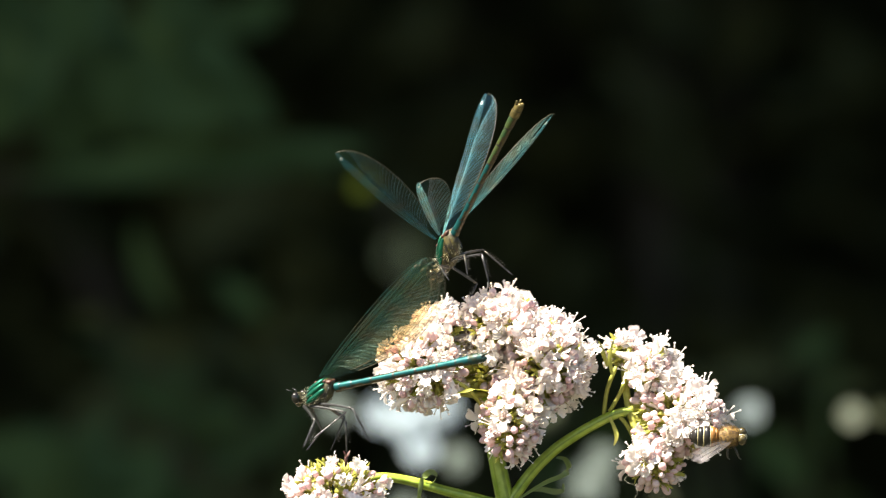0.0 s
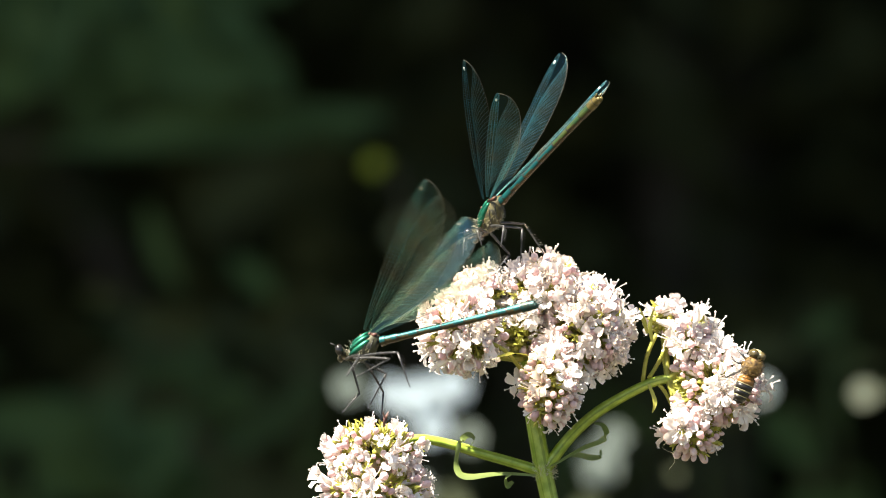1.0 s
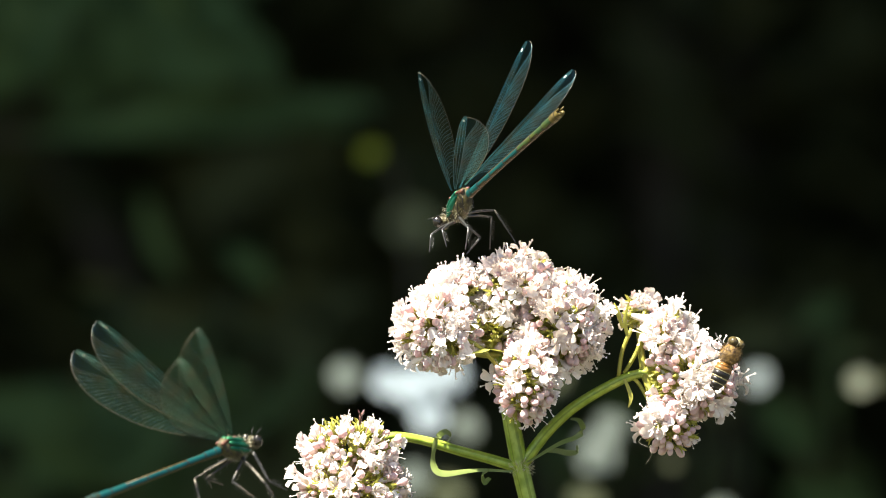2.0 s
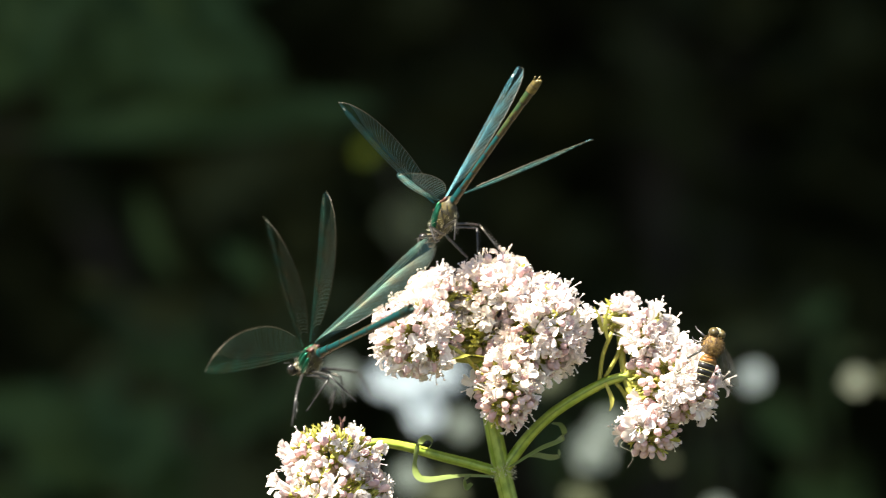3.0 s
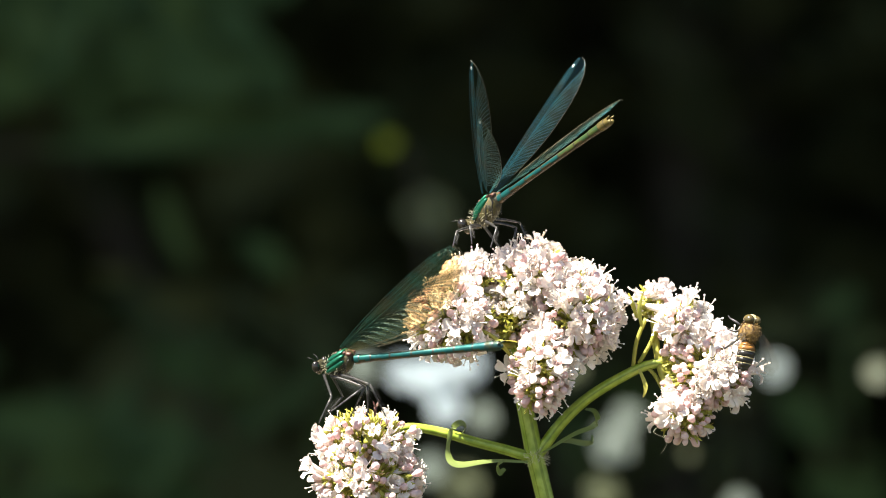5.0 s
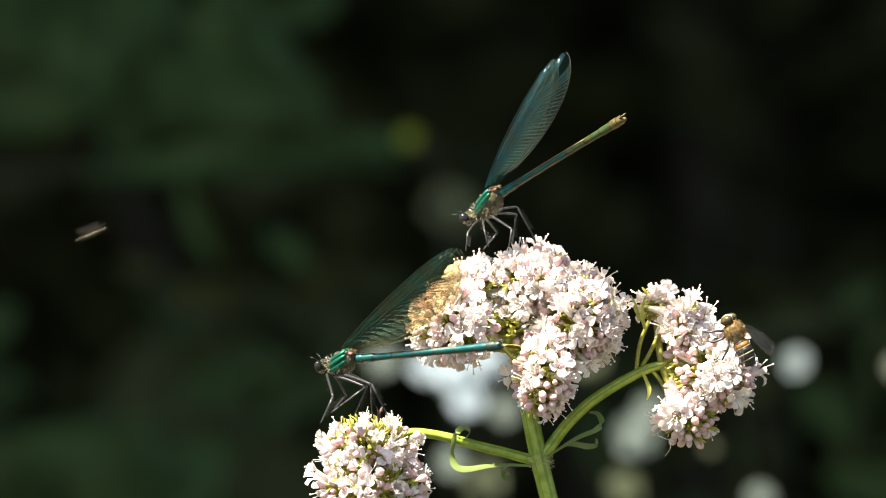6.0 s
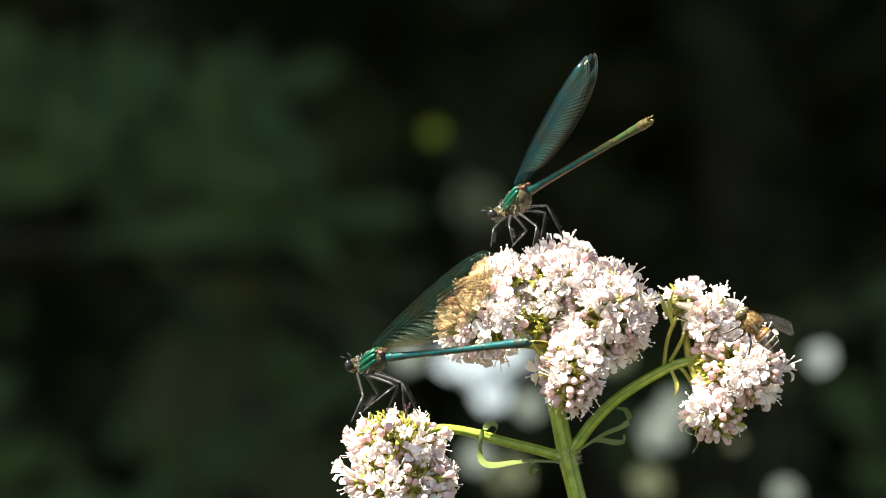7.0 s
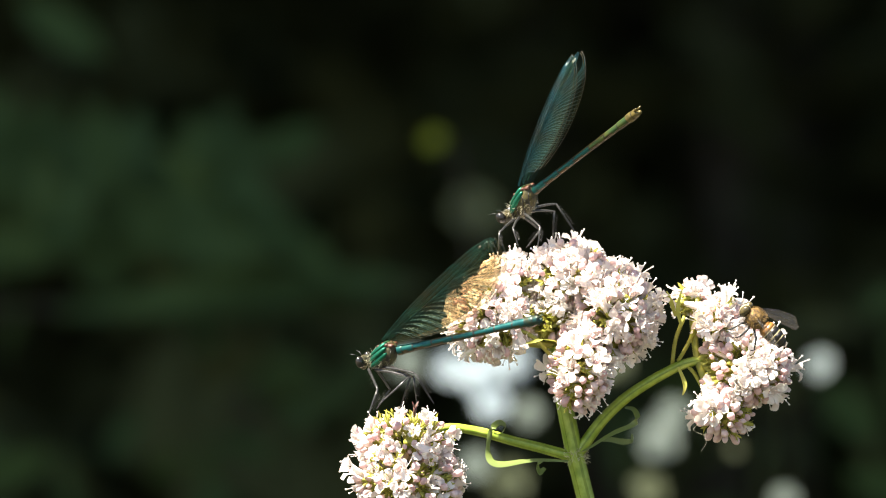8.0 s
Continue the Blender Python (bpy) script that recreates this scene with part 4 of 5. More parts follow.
def build_glint(px, py, y, r, mat, label, seed):
    """Stand-in for a blurred sky glint: round pale petals on a long shrub twig."""
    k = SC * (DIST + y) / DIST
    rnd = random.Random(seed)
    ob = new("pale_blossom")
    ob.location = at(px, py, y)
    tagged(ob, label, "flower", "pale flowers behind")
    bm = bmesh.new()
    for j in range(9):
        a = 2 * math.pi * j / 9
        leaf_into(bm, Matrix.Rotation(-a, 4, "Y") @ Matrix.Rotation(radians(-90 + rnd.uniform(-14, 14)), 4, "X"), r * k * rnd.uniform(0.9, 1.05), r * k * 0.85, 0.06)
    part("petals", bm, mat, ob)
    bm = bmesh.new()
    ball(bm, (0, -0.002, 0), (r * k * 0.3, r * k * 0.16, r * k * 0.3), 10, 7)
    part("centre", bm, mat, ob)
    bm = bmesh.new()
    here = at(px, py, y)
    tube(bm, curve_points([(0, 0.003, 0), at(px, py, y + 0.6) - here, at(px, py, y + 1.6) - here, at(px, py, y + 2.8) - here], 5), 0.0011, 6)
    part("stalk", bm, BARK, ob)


for i, (px, py, r, mat) in enumerate(((850, 660, 42, GLINT), (797, 652, 30, GLINT), (905, 640, 34, GLINT), (870, 712, 32, GLINT), (935, 730, 26, GLINT_DIM), (722, 642, 28, GLINT_DIM), (842, 822, 27, GLINT_DIM),
                                     (1165, 775, 40, GLINT_DIM), (1190, 730, 26, GLINT_DIM), (1451, 646, 26, GLINT_MID), (1634, 652, 23, GLINT_WARM), (1690, 650, 16, GLINT_OLIVE), (1300, 795, 12, GLINT_OLIVE), (1387, 884, 24, GLINT_DIM), (900, 852, 38, GLINT_OLIVE), (1150, 866, 34, GLINT_OLIVE), (1085, 640, 32, GLINT_OLIVE))):
    build_glint(px, py, 0.80 + 0.02 * (i % 3), r, mat, "pale blue-white petalled stand-in for a blurred water glint" if mat == GLINT else "dim greyish petalled stand-in for a blurred water glint", i)


# ---- motions ----
def motions():
    walk(valerian, [
        (0, pose(0.03239, 0.00000, -0.00076, 0.0, 0.24, 0.0)),
        (0.2, pose(0.02912, 0.00000, 0.00078, 0.0, 0.66, 0.0)),
        (0.5, pose(0.02232, 0.00000, 0.00194, 0.0, 1.19, 0.0)),
        (0.7, pose(0.02033, 0.00000, 0.00339, 0.0, 1.43, 0.0)),
        (0.9, pose(0.01724, 0.00000, 0.00243, 0.0, 1.55, 0.0)),
        (1, pose(0.01562, 0.00000, 0.00238, 0.0, 1.57, 0.0)),
        (1.2, pose(0.01917, 0.00000, 0.00137, 0.0, 1.23, 0.0)),
        (1.5, pose(0.02706, 0.00000, 0.00041, 0.0, 0.59, 0.0)),
        (2.8, pose(0.01609, 0.00000, 0.00128, 0.0, 1.38, 0.0)),
        (3, pose(0.03144, 0.00000, -0.00067, 0.0, 0.19, 0.0)),
        (3.2, pose(0.04076, 0.00000, -0.00120, 0.0, -0.55, 0.0)),
        (3.5, pose(0.04114, 0.00000, -0.00331, 0.0, -0.75, 0.0)),
        (3.8, pose(0.04111, 0.00000, -0.00227, 0.0, -0.69, 0.0)),
        (4, pose(0.04030, 0.00000, -0.00162, 0.0, -0.49, 0.0)),
        (4.2, pose(0.03574, 0.00000, 0.00001, 0.0, 0.03, 0.0)),
        (4.5, pose(0.02562, 0.00000, 0.00018, 0.0, 0.68, 0.0)),
        (4.7, pose(0.02640, 0.00000, 0.00104, 0.0, 0.66, 0.0)),
        (6, pose(0.03472, 0.00000, -0.00150, 0.0, -0.07, 0.0)),
        (6.5, pose(0.03966, 0.00000, -0.00121, 0.0, -0.29, 0.0)),
        (7, pose(0.03547, 0.00000, -0.00162, 0.0, -0.08, 0.0)),
        (7.5, pose(0.03617, 0.00000, -0.00071, 0.0, -0.08, 0.0)),
        (8, pose(0.03600, 0.00000, 0.00000, 0.0, 0.00, 0.0)),
    ])
    walk(upper, [
        (0, pose(0.01533, -0.00400, 1.01277, -19.9, 50.3, 131.0)),
        (0.2, pose(0.01882, -0.00400, 1.01472, -18.2, 44.31, 132.6)),
        (0.5, pose(0.02129, -0.00400, 1.01581, -15.7, 37.6, 134.8)),
        (0.7, pose(0.02422, -0.00400, 1.01692, -11.6, 36.51, 137.0)),
        (0.9, pose(0.02407, -0.00400, 1.01587, -6.7, 37.09, 139.2)),
        (1, pose(0.02287, -0.00400, 1.01581, -5.8, 37.2, 139.6)),
        (1.2, pose(0.02035, -0.00400, 1.01489, -10.3, 35.64, 136.7)),
        (1.5, pose(0.01642, -0.00400, 1.01411, -19.1, 30.8, 130.2)),
        (1.7, pose(0.01611, -0.00400, 1.01460, -17.8, 26.9, 129.8)),
        (2.8, pose(0.02039, -0.00400, 1.01603, -6.7, 41.3, 134.0)),
        (3, pose(0.01423, -0.00400, 1.01277, -2.9, 45.5, 139.7)),
        (3.2, pose(0.01147, -0.00400, 1.01218, -6.6, 44.24, 136.3)),
        (3.5, pose(0.00852, -0.00400, 1.01034, -16.5, 39.3, 129.5)),
        (3.8, pose(0.00926, -0.00400, 1.01082, -21.6, 34.53, 129.5)),
        (4, pose(0.01046, -0.00400, 1.01107, -21.7, 32.1, 130.6)),
        (4.2, pose(0.01379, -0.00400, 1.01286, -19.9, 29.93, 131.0)),
        (4.5, pose(0.01800, -0.00400, 1.01350, -11.8, 27.5, 132.9)),
        (4.7, pose(0.02079, -0.00400, 1.01266, -3.5, 27.3, 141.3)),
        (5.8, pose(0.01521, -0.00400, 1.01233, -5.3, 26.0, 132.5)),
        (6, pose(0.01533, -0.00400, 1.01241, -18.8, 25.0, 146.1)),
        (6.5, pose(0.01521, -0.00400, 1.01192, -21.4, 26.0, 134.3)),
        (7, pose(0.01618, -0.00400, 1.01204, -16.7, 23.3, 144.0)),
        (7.5, pose(0.01545, -0.00400, 1.01241, -15.9, 25.4, 141.8)),
        (8, pose(0.01727, -0.00400, 1.01326, -20.8, 26.7, 135.8)),
    ])
    walk(upper_wings["left_fore"], [
        (0, pose(0.00070, 0.00090, 0.00000, -62.2, 34.9, -59.2)),
        (0.5, pose(0.00070, 0.00090, 0.00000, -30.7, 39.2, -34.8)),
        (1, pose(0.00070, 0.00090, 0.00000, -18.5, 35.2, -31.3)),
        (1.5, pose(0.00070, 0.00090, 0.00000, -15.0, 36.6, -23.4)),
        (1.7, pose(0.00070, 0.00090, 0.00000, -12.0, 35.5, -21.4)),
        (2.8, pose(0.00070, 0.00090, 0.00000, -62.5, 26.5, -82.2)),
        (3, pose(0.00070, 0.00090, 0.00000, -46.7, 32.7, -64.7)),
        (3.5, pose(0.00070, 0.00090, 0.00000, -43.6, 38.4, -50.1)),
        (4, pose(0.00070, 0.00090, 0.00000, -19.3, 40.3, -36.9)),
        (4.5, pose(0.00070, 0.00090, 0.00000, -20.3, 37.6, -42.5)),
        (4.7, pose(0.00070, 0.00090, 0.00000, -16.4, 39.5, -42.7)),
        (5.8, pose(0.00070, 0.00090, 0.00000, -10.3, 26.8, -4.7)),
        (6, pose(0.00070, 0.00090, 0.00000, 18.6, 28.5, -5.0)),
        (6.5, pose(0.00070, 0.00090, 0.00000, 18.2, 29.5, -0.4)),
        (7, pose(0.00070, 0.00090, 0.00000, 25.2, 28.9, -0.4)),
        (7.5, pose(0.00070, 0.00090, 0.00000, 23.2, 27.2, -0.4)),
        (8, pose(0.00070, 0.00090, 0.00000, 20.2, 27.8, -0.4)),
    ])
    walk(upper_wings["right_fore"], [
        (0, pose(0.00070, -0.00090, 0.00000, 30.8, 28.1, 47.7)),
        (0.5, pose(0.00070, -0.00090, 0.00000, 31.2, 33.3, 33.4)),
        (1, pose(0.00070, -0.00090, 0.00000, 22.6, 31.8, 28.3)),
        (1.5, pose(0.00070, -0.00090, 0.00000, 16.8, 30.1, 22.0)),
        (1.7, pose(0.00070, -0.00090, 0.00000, 18.3, 29.5, 19.2)),
        (2.8, pose(0.00070, -0.00090, 0.00000, 105.4, 26.3, 65.0)),
        (3, pose(0.00070, -0.00090, 0.00000, 43.6, 26.6, 37.4)),
        (3.5, pose(0.00070, -0.00090, 0.00000, 49.1, 33.3, 40.3)),
        (4, pose(0.00070, -0.00090, 0.00000, 56.8, 36.9, 36.3)),
        (4.5, pose(0.00070, -0.00090, 0.00000, 34.1, 32.9, 39.0)),
        (4.7, pose(0.00070, -0.00090, 0.00000, 33.1, 32.6, 34.7)),
        (5.8, pose(0.00070, -0.00090, 0.00000, 10.3, 26.8, 4.7)),
        (6, pose(0.00070, -0.00090, 0.00000, 24.4, 28.5, 5.0)),
        (6.5, pose(0.00070, -0.00090, 0.00000, 18.8, 29.5, 0.4)),
        (7, pose(0.00070, -0.00090, 0.00000, 25.8, 28.9, 0.4)),
        (7.5, pose(0.00070, -0.00090, 0.00000, 23.8, 27.2, 0.4)),
        (8, pose(0.00070, -0.00090, 0.00000, 20.8, 27.8, 0.4)),
    ])
    walk(upper_wings["left_hind"], [
        (0, pose(-0.00070, 0.00090, 0.00000, -76.3, -0.3, -51.5)),
        (0.5, pose(-0.00070, 0.00090, 0.00000, -68.3, 9.9, -42.6)),
        (1, pose(-0.00070, 0.00090, 0.00000, -58.9, 13.6, -34.1)),
        (1.5, pose(-0.00070, 0.00090, 0.00000, -61.6, 17.0, -31.6)),
        (1.7, pose(-0.00070, 0.00090, 0.00000, -57.1, 18.1, -26.6)),
        (2.8, pose(-0.00070, 0.00090, 0.00000, -56.5, -8.9, -63.1)),
        (3, pose(-0.00070, 0.00090, 0.00000, -59.5, -8.0, -66.1)),
        (3.5, pose(-0.00070, 0.00090, 0.00000, -63.9, 3.0, -54.9)),
        (4, pose(-0.00070, 0.00090, 0.00000, -59.0, 11.5, -48.4)),
        (4.5, pose(-0.00070, 0.00090, 0.00000, -32.4, 5.1, -54.7)),
        (4.7, pose(-0.00070, 0.00090, 0.00000, -26.4, 6.7, -55.1)),
        (5.8, pose(-0.00070, 0.00090, 0.00000, -6.1, 27.9, -2.7)),
        (6, pose(-0.00070, 0.00090, 0.00000, 19.8, 29.6, -2.9)),
        (6.5, pose(-0.00070, 0.00090, 0.00000, 18.5, 30.4, -0.2)),
        (7, pose(-0.00070, 0.00090, 0.00000, 26.5, 29.8, -0.2)),
        (7.5, pose(-0.00070, 0.00090, 0.00000, 23.5, 28.0, -0.2)),
        (8, pose(-0.00070, 0.00090, 0.00000, 20.5, 28.6, -0.2)),
    ])
    walk(upper_wings["right_hind"], [
        (0, pose(-0.00070, -0.00090, 0.00000, 91.9, 1.9, 43.2)),
        (0.5, pose(-0.00070, -0.00090, 0.00000, 61.2, 13.0, 40.4)),
        (1, pose(-0.00070, -0.00090, 0.00000, 56.8, 13.9, 33.1)),
        (1.5, pose(-0.00070, -0.00090, 0.00000, 38.0, 15.3, 22.8)),
        (1.7, pose(-0.00070, -0.00090, 0.00000, 37.6, 16.6, 21.2)),
        (2.8, pose(-0.00070, -0.00090, 0.00000, 70.0, -9.4, 57.4)),
        (3, pose(-0.00070, -0.00090, 0.00000, 67.3, -8.6, 49.6)),
        (3.5, pose(-0.00070, -0.00090, 0.00000, 90.4, 3.3, 51.2)),
        (4, pose(-0.00070, -0.00090, 0.00000, 60.0, 14.0, 48.7)),
        (4.5, pose(-0.00070, -0.00090, 0.00000, 102.1, 7.3, 50.9)),
        (4.7, pose(-0.00070, -0.00090, 0.00000, 104.4, 8.0, 50.2)),
        (5.8, pose(-0.00070, -0.00090, 0.00000, 6.1, 27.9, 2.7)),
        (6, pose(-0.00070, -0.00090, 0.00000, 23.2, 29.6, 2.9)),
        (6.5, pose(-0.00070, -0.00090, 0.00000, 19.5, 30.4, 0.2)),
        (7, pose(-0.00070, -0.00090, 0.00000, 26.5, 29.8, 0.2)),
        (7.5, pose(-0.00070, -0.00090, 0.00000, 24.5, 28.0, 0.2)),
        (8, pose(-0.00070, -0.00090, 0.00000, 21.5, 28.6, 0.2)),
    ])
    walk(lower, [
        (0, pose(-0.01001, -0.03200, 0.98224, -7.0, 8.9, 155.8)),
        (0.2, pose(-0.00505, -0.03200, 0.98430, -8.1, 11.08, 157.7)),
        (0.5, pose(-0.00262, -0.03200, 0.98605, -8.9, 12.8, 159.6)),
        (0.7, pose(-0.00110, -0.03200, 0.98763, -8.8, 12.70, 159.9)),
        (0.9, pose(-0.00320, -0.03200, 0.98675, -8.0, 12.0, 160.5)),
        (1, pose(-0.00298, -0.03200, 0.98724, 16.7, 11.2, 163.5)),
        (1.1, pose(-0.00861, -0.03200, 0.98826, 6.9, 22.3, 147.0)),
        (1.2, pose(-0.01559, -0.03200, 0.98404, 0.0, 44.4, 138.0)),
        (1.3, pose(-0.02234, -0.03590, 0.97742, 0.0, 62.0, 100.0)),
        (1.4, pose(-0.03350, -0.03965, 0.96150, 6.0, 38.0, 36.0)),
        (1.5, pose(-0.03618, -0.04311, 0.95294, 7.9, 3.2, 19.0)),
        (1.6, pose(-0.03566, -0.04614, 0.95611, 0.6, -7.6, 13.5)),
        (1.7, pose(-0.03869, -0.04863, 0.95808, -1.3, -2.5, 21.3)),
        (1.8, pose(-0.03679, -0.05048, 0.95922, -0.9, -8.6, 23.2)),
        (1.9, pose(-0.03479, -0.05162, 0.96094, 0.2, -14.1, 28.5)),
        (2, pose(-0.03235, -0.05200, 0.96346, 1.9, -18.5, 36.3)),
        (2.1, pose(-0.02968, -0.05162, 0.96667, 3.9, -21.5, 46.0)),
        (2.2, pose(-0.02656, -0.05048, 0.97071, 6.2, -22.8, 56.9)),
        (2.3, pose(-0.02274, -0.04863, 0.97474, 8.6, -22.3, 68.0)),
        (2.4, pose(-0.01833, -0.04614, 0.97878, 10.9, -20.1, 78.9)),
        (2.5, pose(-0.01415, -0.04311, 0.98259, 12.9, -16.3, 88.6)),
        (2.6, pose(-0.01030, -0.03965, 0.98570, 14.6, -11.3, 96.4)),
        (2.7, pose(-0.00751, -0.03590, 0.98765, 15.7, -5.4, 101.7)),
        (2.8, pose(-0.00577, -0.03200, 0.98793, 0.0, 6.0, 124.0)),
        (2.9, pose(-0.00938, -0.03200, 0.98514, -30.8, 4.4, 108.3)),
        (3, pose(-0.01407, -0.03200, 0.98188, -25.3, 14.3, 125.9)),
        (3.1, pose(-0.01719, -0.03200, 0.97971, -7.3, 23.3, 132.8)),
        (3.2, pose(-0.01935, -0.03200, 0.97854, -4.1, 27.3, 144.8)),
        (3.3, pose(-0.01878, -0.03200, 0.97857, 3.0, 24.2, 156.7)),
        (3.4, pose(-0.02074, -0.03200, 0.97417, -17.3, 13.9, 147.9)),
        (3.5, pose(-0.02205, -0.03200, 0.97354, -32.0, 15.1, 150.7)),
        (3.6, pose(-0.02449, -0.03200, 0.97344, -22.2, 17.9, 151.3)),
        (3.7, pose(-0.02410, -0.03200, 0.97461, -22.8, 19.3, 154.4)),
        (3.8, pose(-0.02030, -0.03200, 0.97767, -26.7, 10.8, 160.2)),
        (4, pose(-0.01538, -0.03200, 0.97699, -15.5, 1.9, 156.6)),
        (4.2, pose(-0.01460, -0.03200, 0.97663, 1.4, 10.17, 153.5)),
        (4.3, pose(-0.01564, -0.03200, 0.97583, 4.8, 12.6, 153.7)),
        (4.5, pose(-0.01073, -0.03200, 0.97961, -13.6, 2.6, 154.4)),
        (4.7, pose(-0.00978, -0.03200, 0.97987, -14.1, 3.4, 152.4)),
        (5.8, pose(-0.01645, -0.03200, 0.97787, -10.9, 3.8, 151.2)),
        (6, pose(-0.01502, -0.03200, 0.97818, -14.2, 3.2, 150.4)),
        (6.5, pose(-0.01454, -0.03200, 0.97783, -14.1, 8.0, 146.4)),
        (7, pose(-0.01395, -0.03200, 0.97747, -14.7, 4.0, 149.3)),
        (7.5, pose(-0.01347, -0.03200, 0.97890, -17.8, 7.8, 151.2)),
        (8, pose(-0.01180, -0.03200, 0.98021, -15.2, 9.3, 150.8)),
    ])
    walk(lower_wings["left_fore"], [
        (0, pose(0.00070, 0.00090, 0.00000, -0.9, 37.0, -0.5)),
        (0.5, pose(0.00070, 0.00090, 0.00000, -0.8, 35.9, -0.5)),
        (0.9, pose(0.00070, 0.00090, 0.00000, -0.8, 36.5, -0.5)),
        (1, pose(0.00070, 0.00090, 0.00000, -39.1, 47.9, -31.1)),
        (1.1, pose(0.00070, 0.00090, 0.00000, -53.3, 45.6, -43.8)),
        (1.2, pose(0.00070, 0.00090, 0.00000, -94.6, 14.4, -108.0)),
        (1.3, pose(0.00070, 0.00090, 0.00000, -89.6, -5.0, -95.0)),
        (1.4, pose(0.00070, 0.00090, 0.00000, -60.0, 42.0, -50.0)),
        (1.5, pose(0.00070, 0.00090, 0.00000, -88.5, 32.2, -87.2)),
        (1.6, pose(0.00070, 0.00090, 0.00000, -55.0, 34.5, -39.0)),
        (1.7, pose(0.00070, 0.00090, 0.00000, -91.4, 22.9, -93.6)),
        (1.8, pose(0.00070, 0.00090, 0.00000, -53.7, 58.4, -49.3)),
        (1.9, pose(0.00070, 0.00090, 0.00000, -88.7, 14.9, -84.8)),
        (2, pose(0.00070, 0.00090, 0.00000, -59.4, 54.5, -53.9)),
        (2.1, pose(0.00070, 0.00090, 0.00000, -90.0, 10.0, -90.0)),
        (2.2, pose(0.00070, 0.00090, 0.00000, -59.4, 54.5, -53.9)),
        (2.3, pose(0.00070, 0.00090, 0.00000, -90.0, 10.0, -90.0)),
        (2.4, pose(0.00070, 0.00090, 0.00000, -64.0, 50.3, -57.6)),
        (2.5, pose(0.00070, 0.00090, 0.00000, -90.0, 10.0, -90.0)),
        (2.6, pose(0.00070, 0.00090, 0.00000, -64.0, 50.3, -57.6)),
        (2.7, pose(0.00070, 0.00090, 0.00000, -90.0, 10.0, -90.0)),
        (2.8, pose(0.00070, 0.00090, 0.00000, 25.0, 42.0, -66.0)),
        (2.9, pose(0.00070, 0.00090, 0.00000, -34.5, 36.3, -22.2)),
        (3, pose(0.00070, 0.00090, 0.00000, -2.3, 54.7, -19.4)),
        (3.1, pose(0.00070, 0.00090, 0.00000, -103.6, 46.9, -85.4)),
        (3.2, pose(0.00070, 0.00090, 0.00000, -20.9, 36.7, -42.6)),
        (3.3, pose(0.00070, 0.00090, 0.00000, -15.4, 40.5, -51.2)),
        (3.4, pose(0.00070, 0.00090, 0.00000, 25.7, 58.6, -4.5)),
        (3.5, pose(0.00070, 0.00090, 0.00000, 22.8, 64.4, -19.2)),
        (3.6, pose(0.00070, 0.00090, 0.00000, -49.7, 57.5, -68.6)),
        (3.7, pose(0.00070, 0.00090, 0.00000, 33.8, 49.6, -4.7)),
        (3.8, pose(0.00070, 0.00090, 0.00000, -0.9, 38.8, -0.6)),
        (4, pose(0.00070, 0.00090, 0.00000, -0.9, 39.9, -0.6)),
        (4.3, pose(0.00070, 0.00090, 0.00000, -0.9, 41.7, -0.6)),
        (4.5, pose(0.00070, 0.00090, 0.00000, -0.9, 39.3, -0.6)),
        (4.7, pose(0.00070, 0.00090, 0.00000, -0.9, 37.0, -0.5)),
        (5.8, pose(0.00070, 0.00090, 0.00000, -0.8, 33.6, -0.5)),
        (6, pose(0.00070, 0.00090, 0.00000, -0.8, 34.1, -0.5)),
        (6.5, pose(0.00070, 0.00090, 0.00000, -0.8, 31.8, -0.4)),
        (7, pose(0.00070, 0.00090, 0.00000, -0.8, 31.8, -0.4)),
        (7.5, pose(0.00070, 0.00090, 0.00000, -0.8, 29.5, -0.4)),
        (8, pose(0.00070, 0.00090, 0.00000, -0.8, 29.5, -0.4)),
    ])
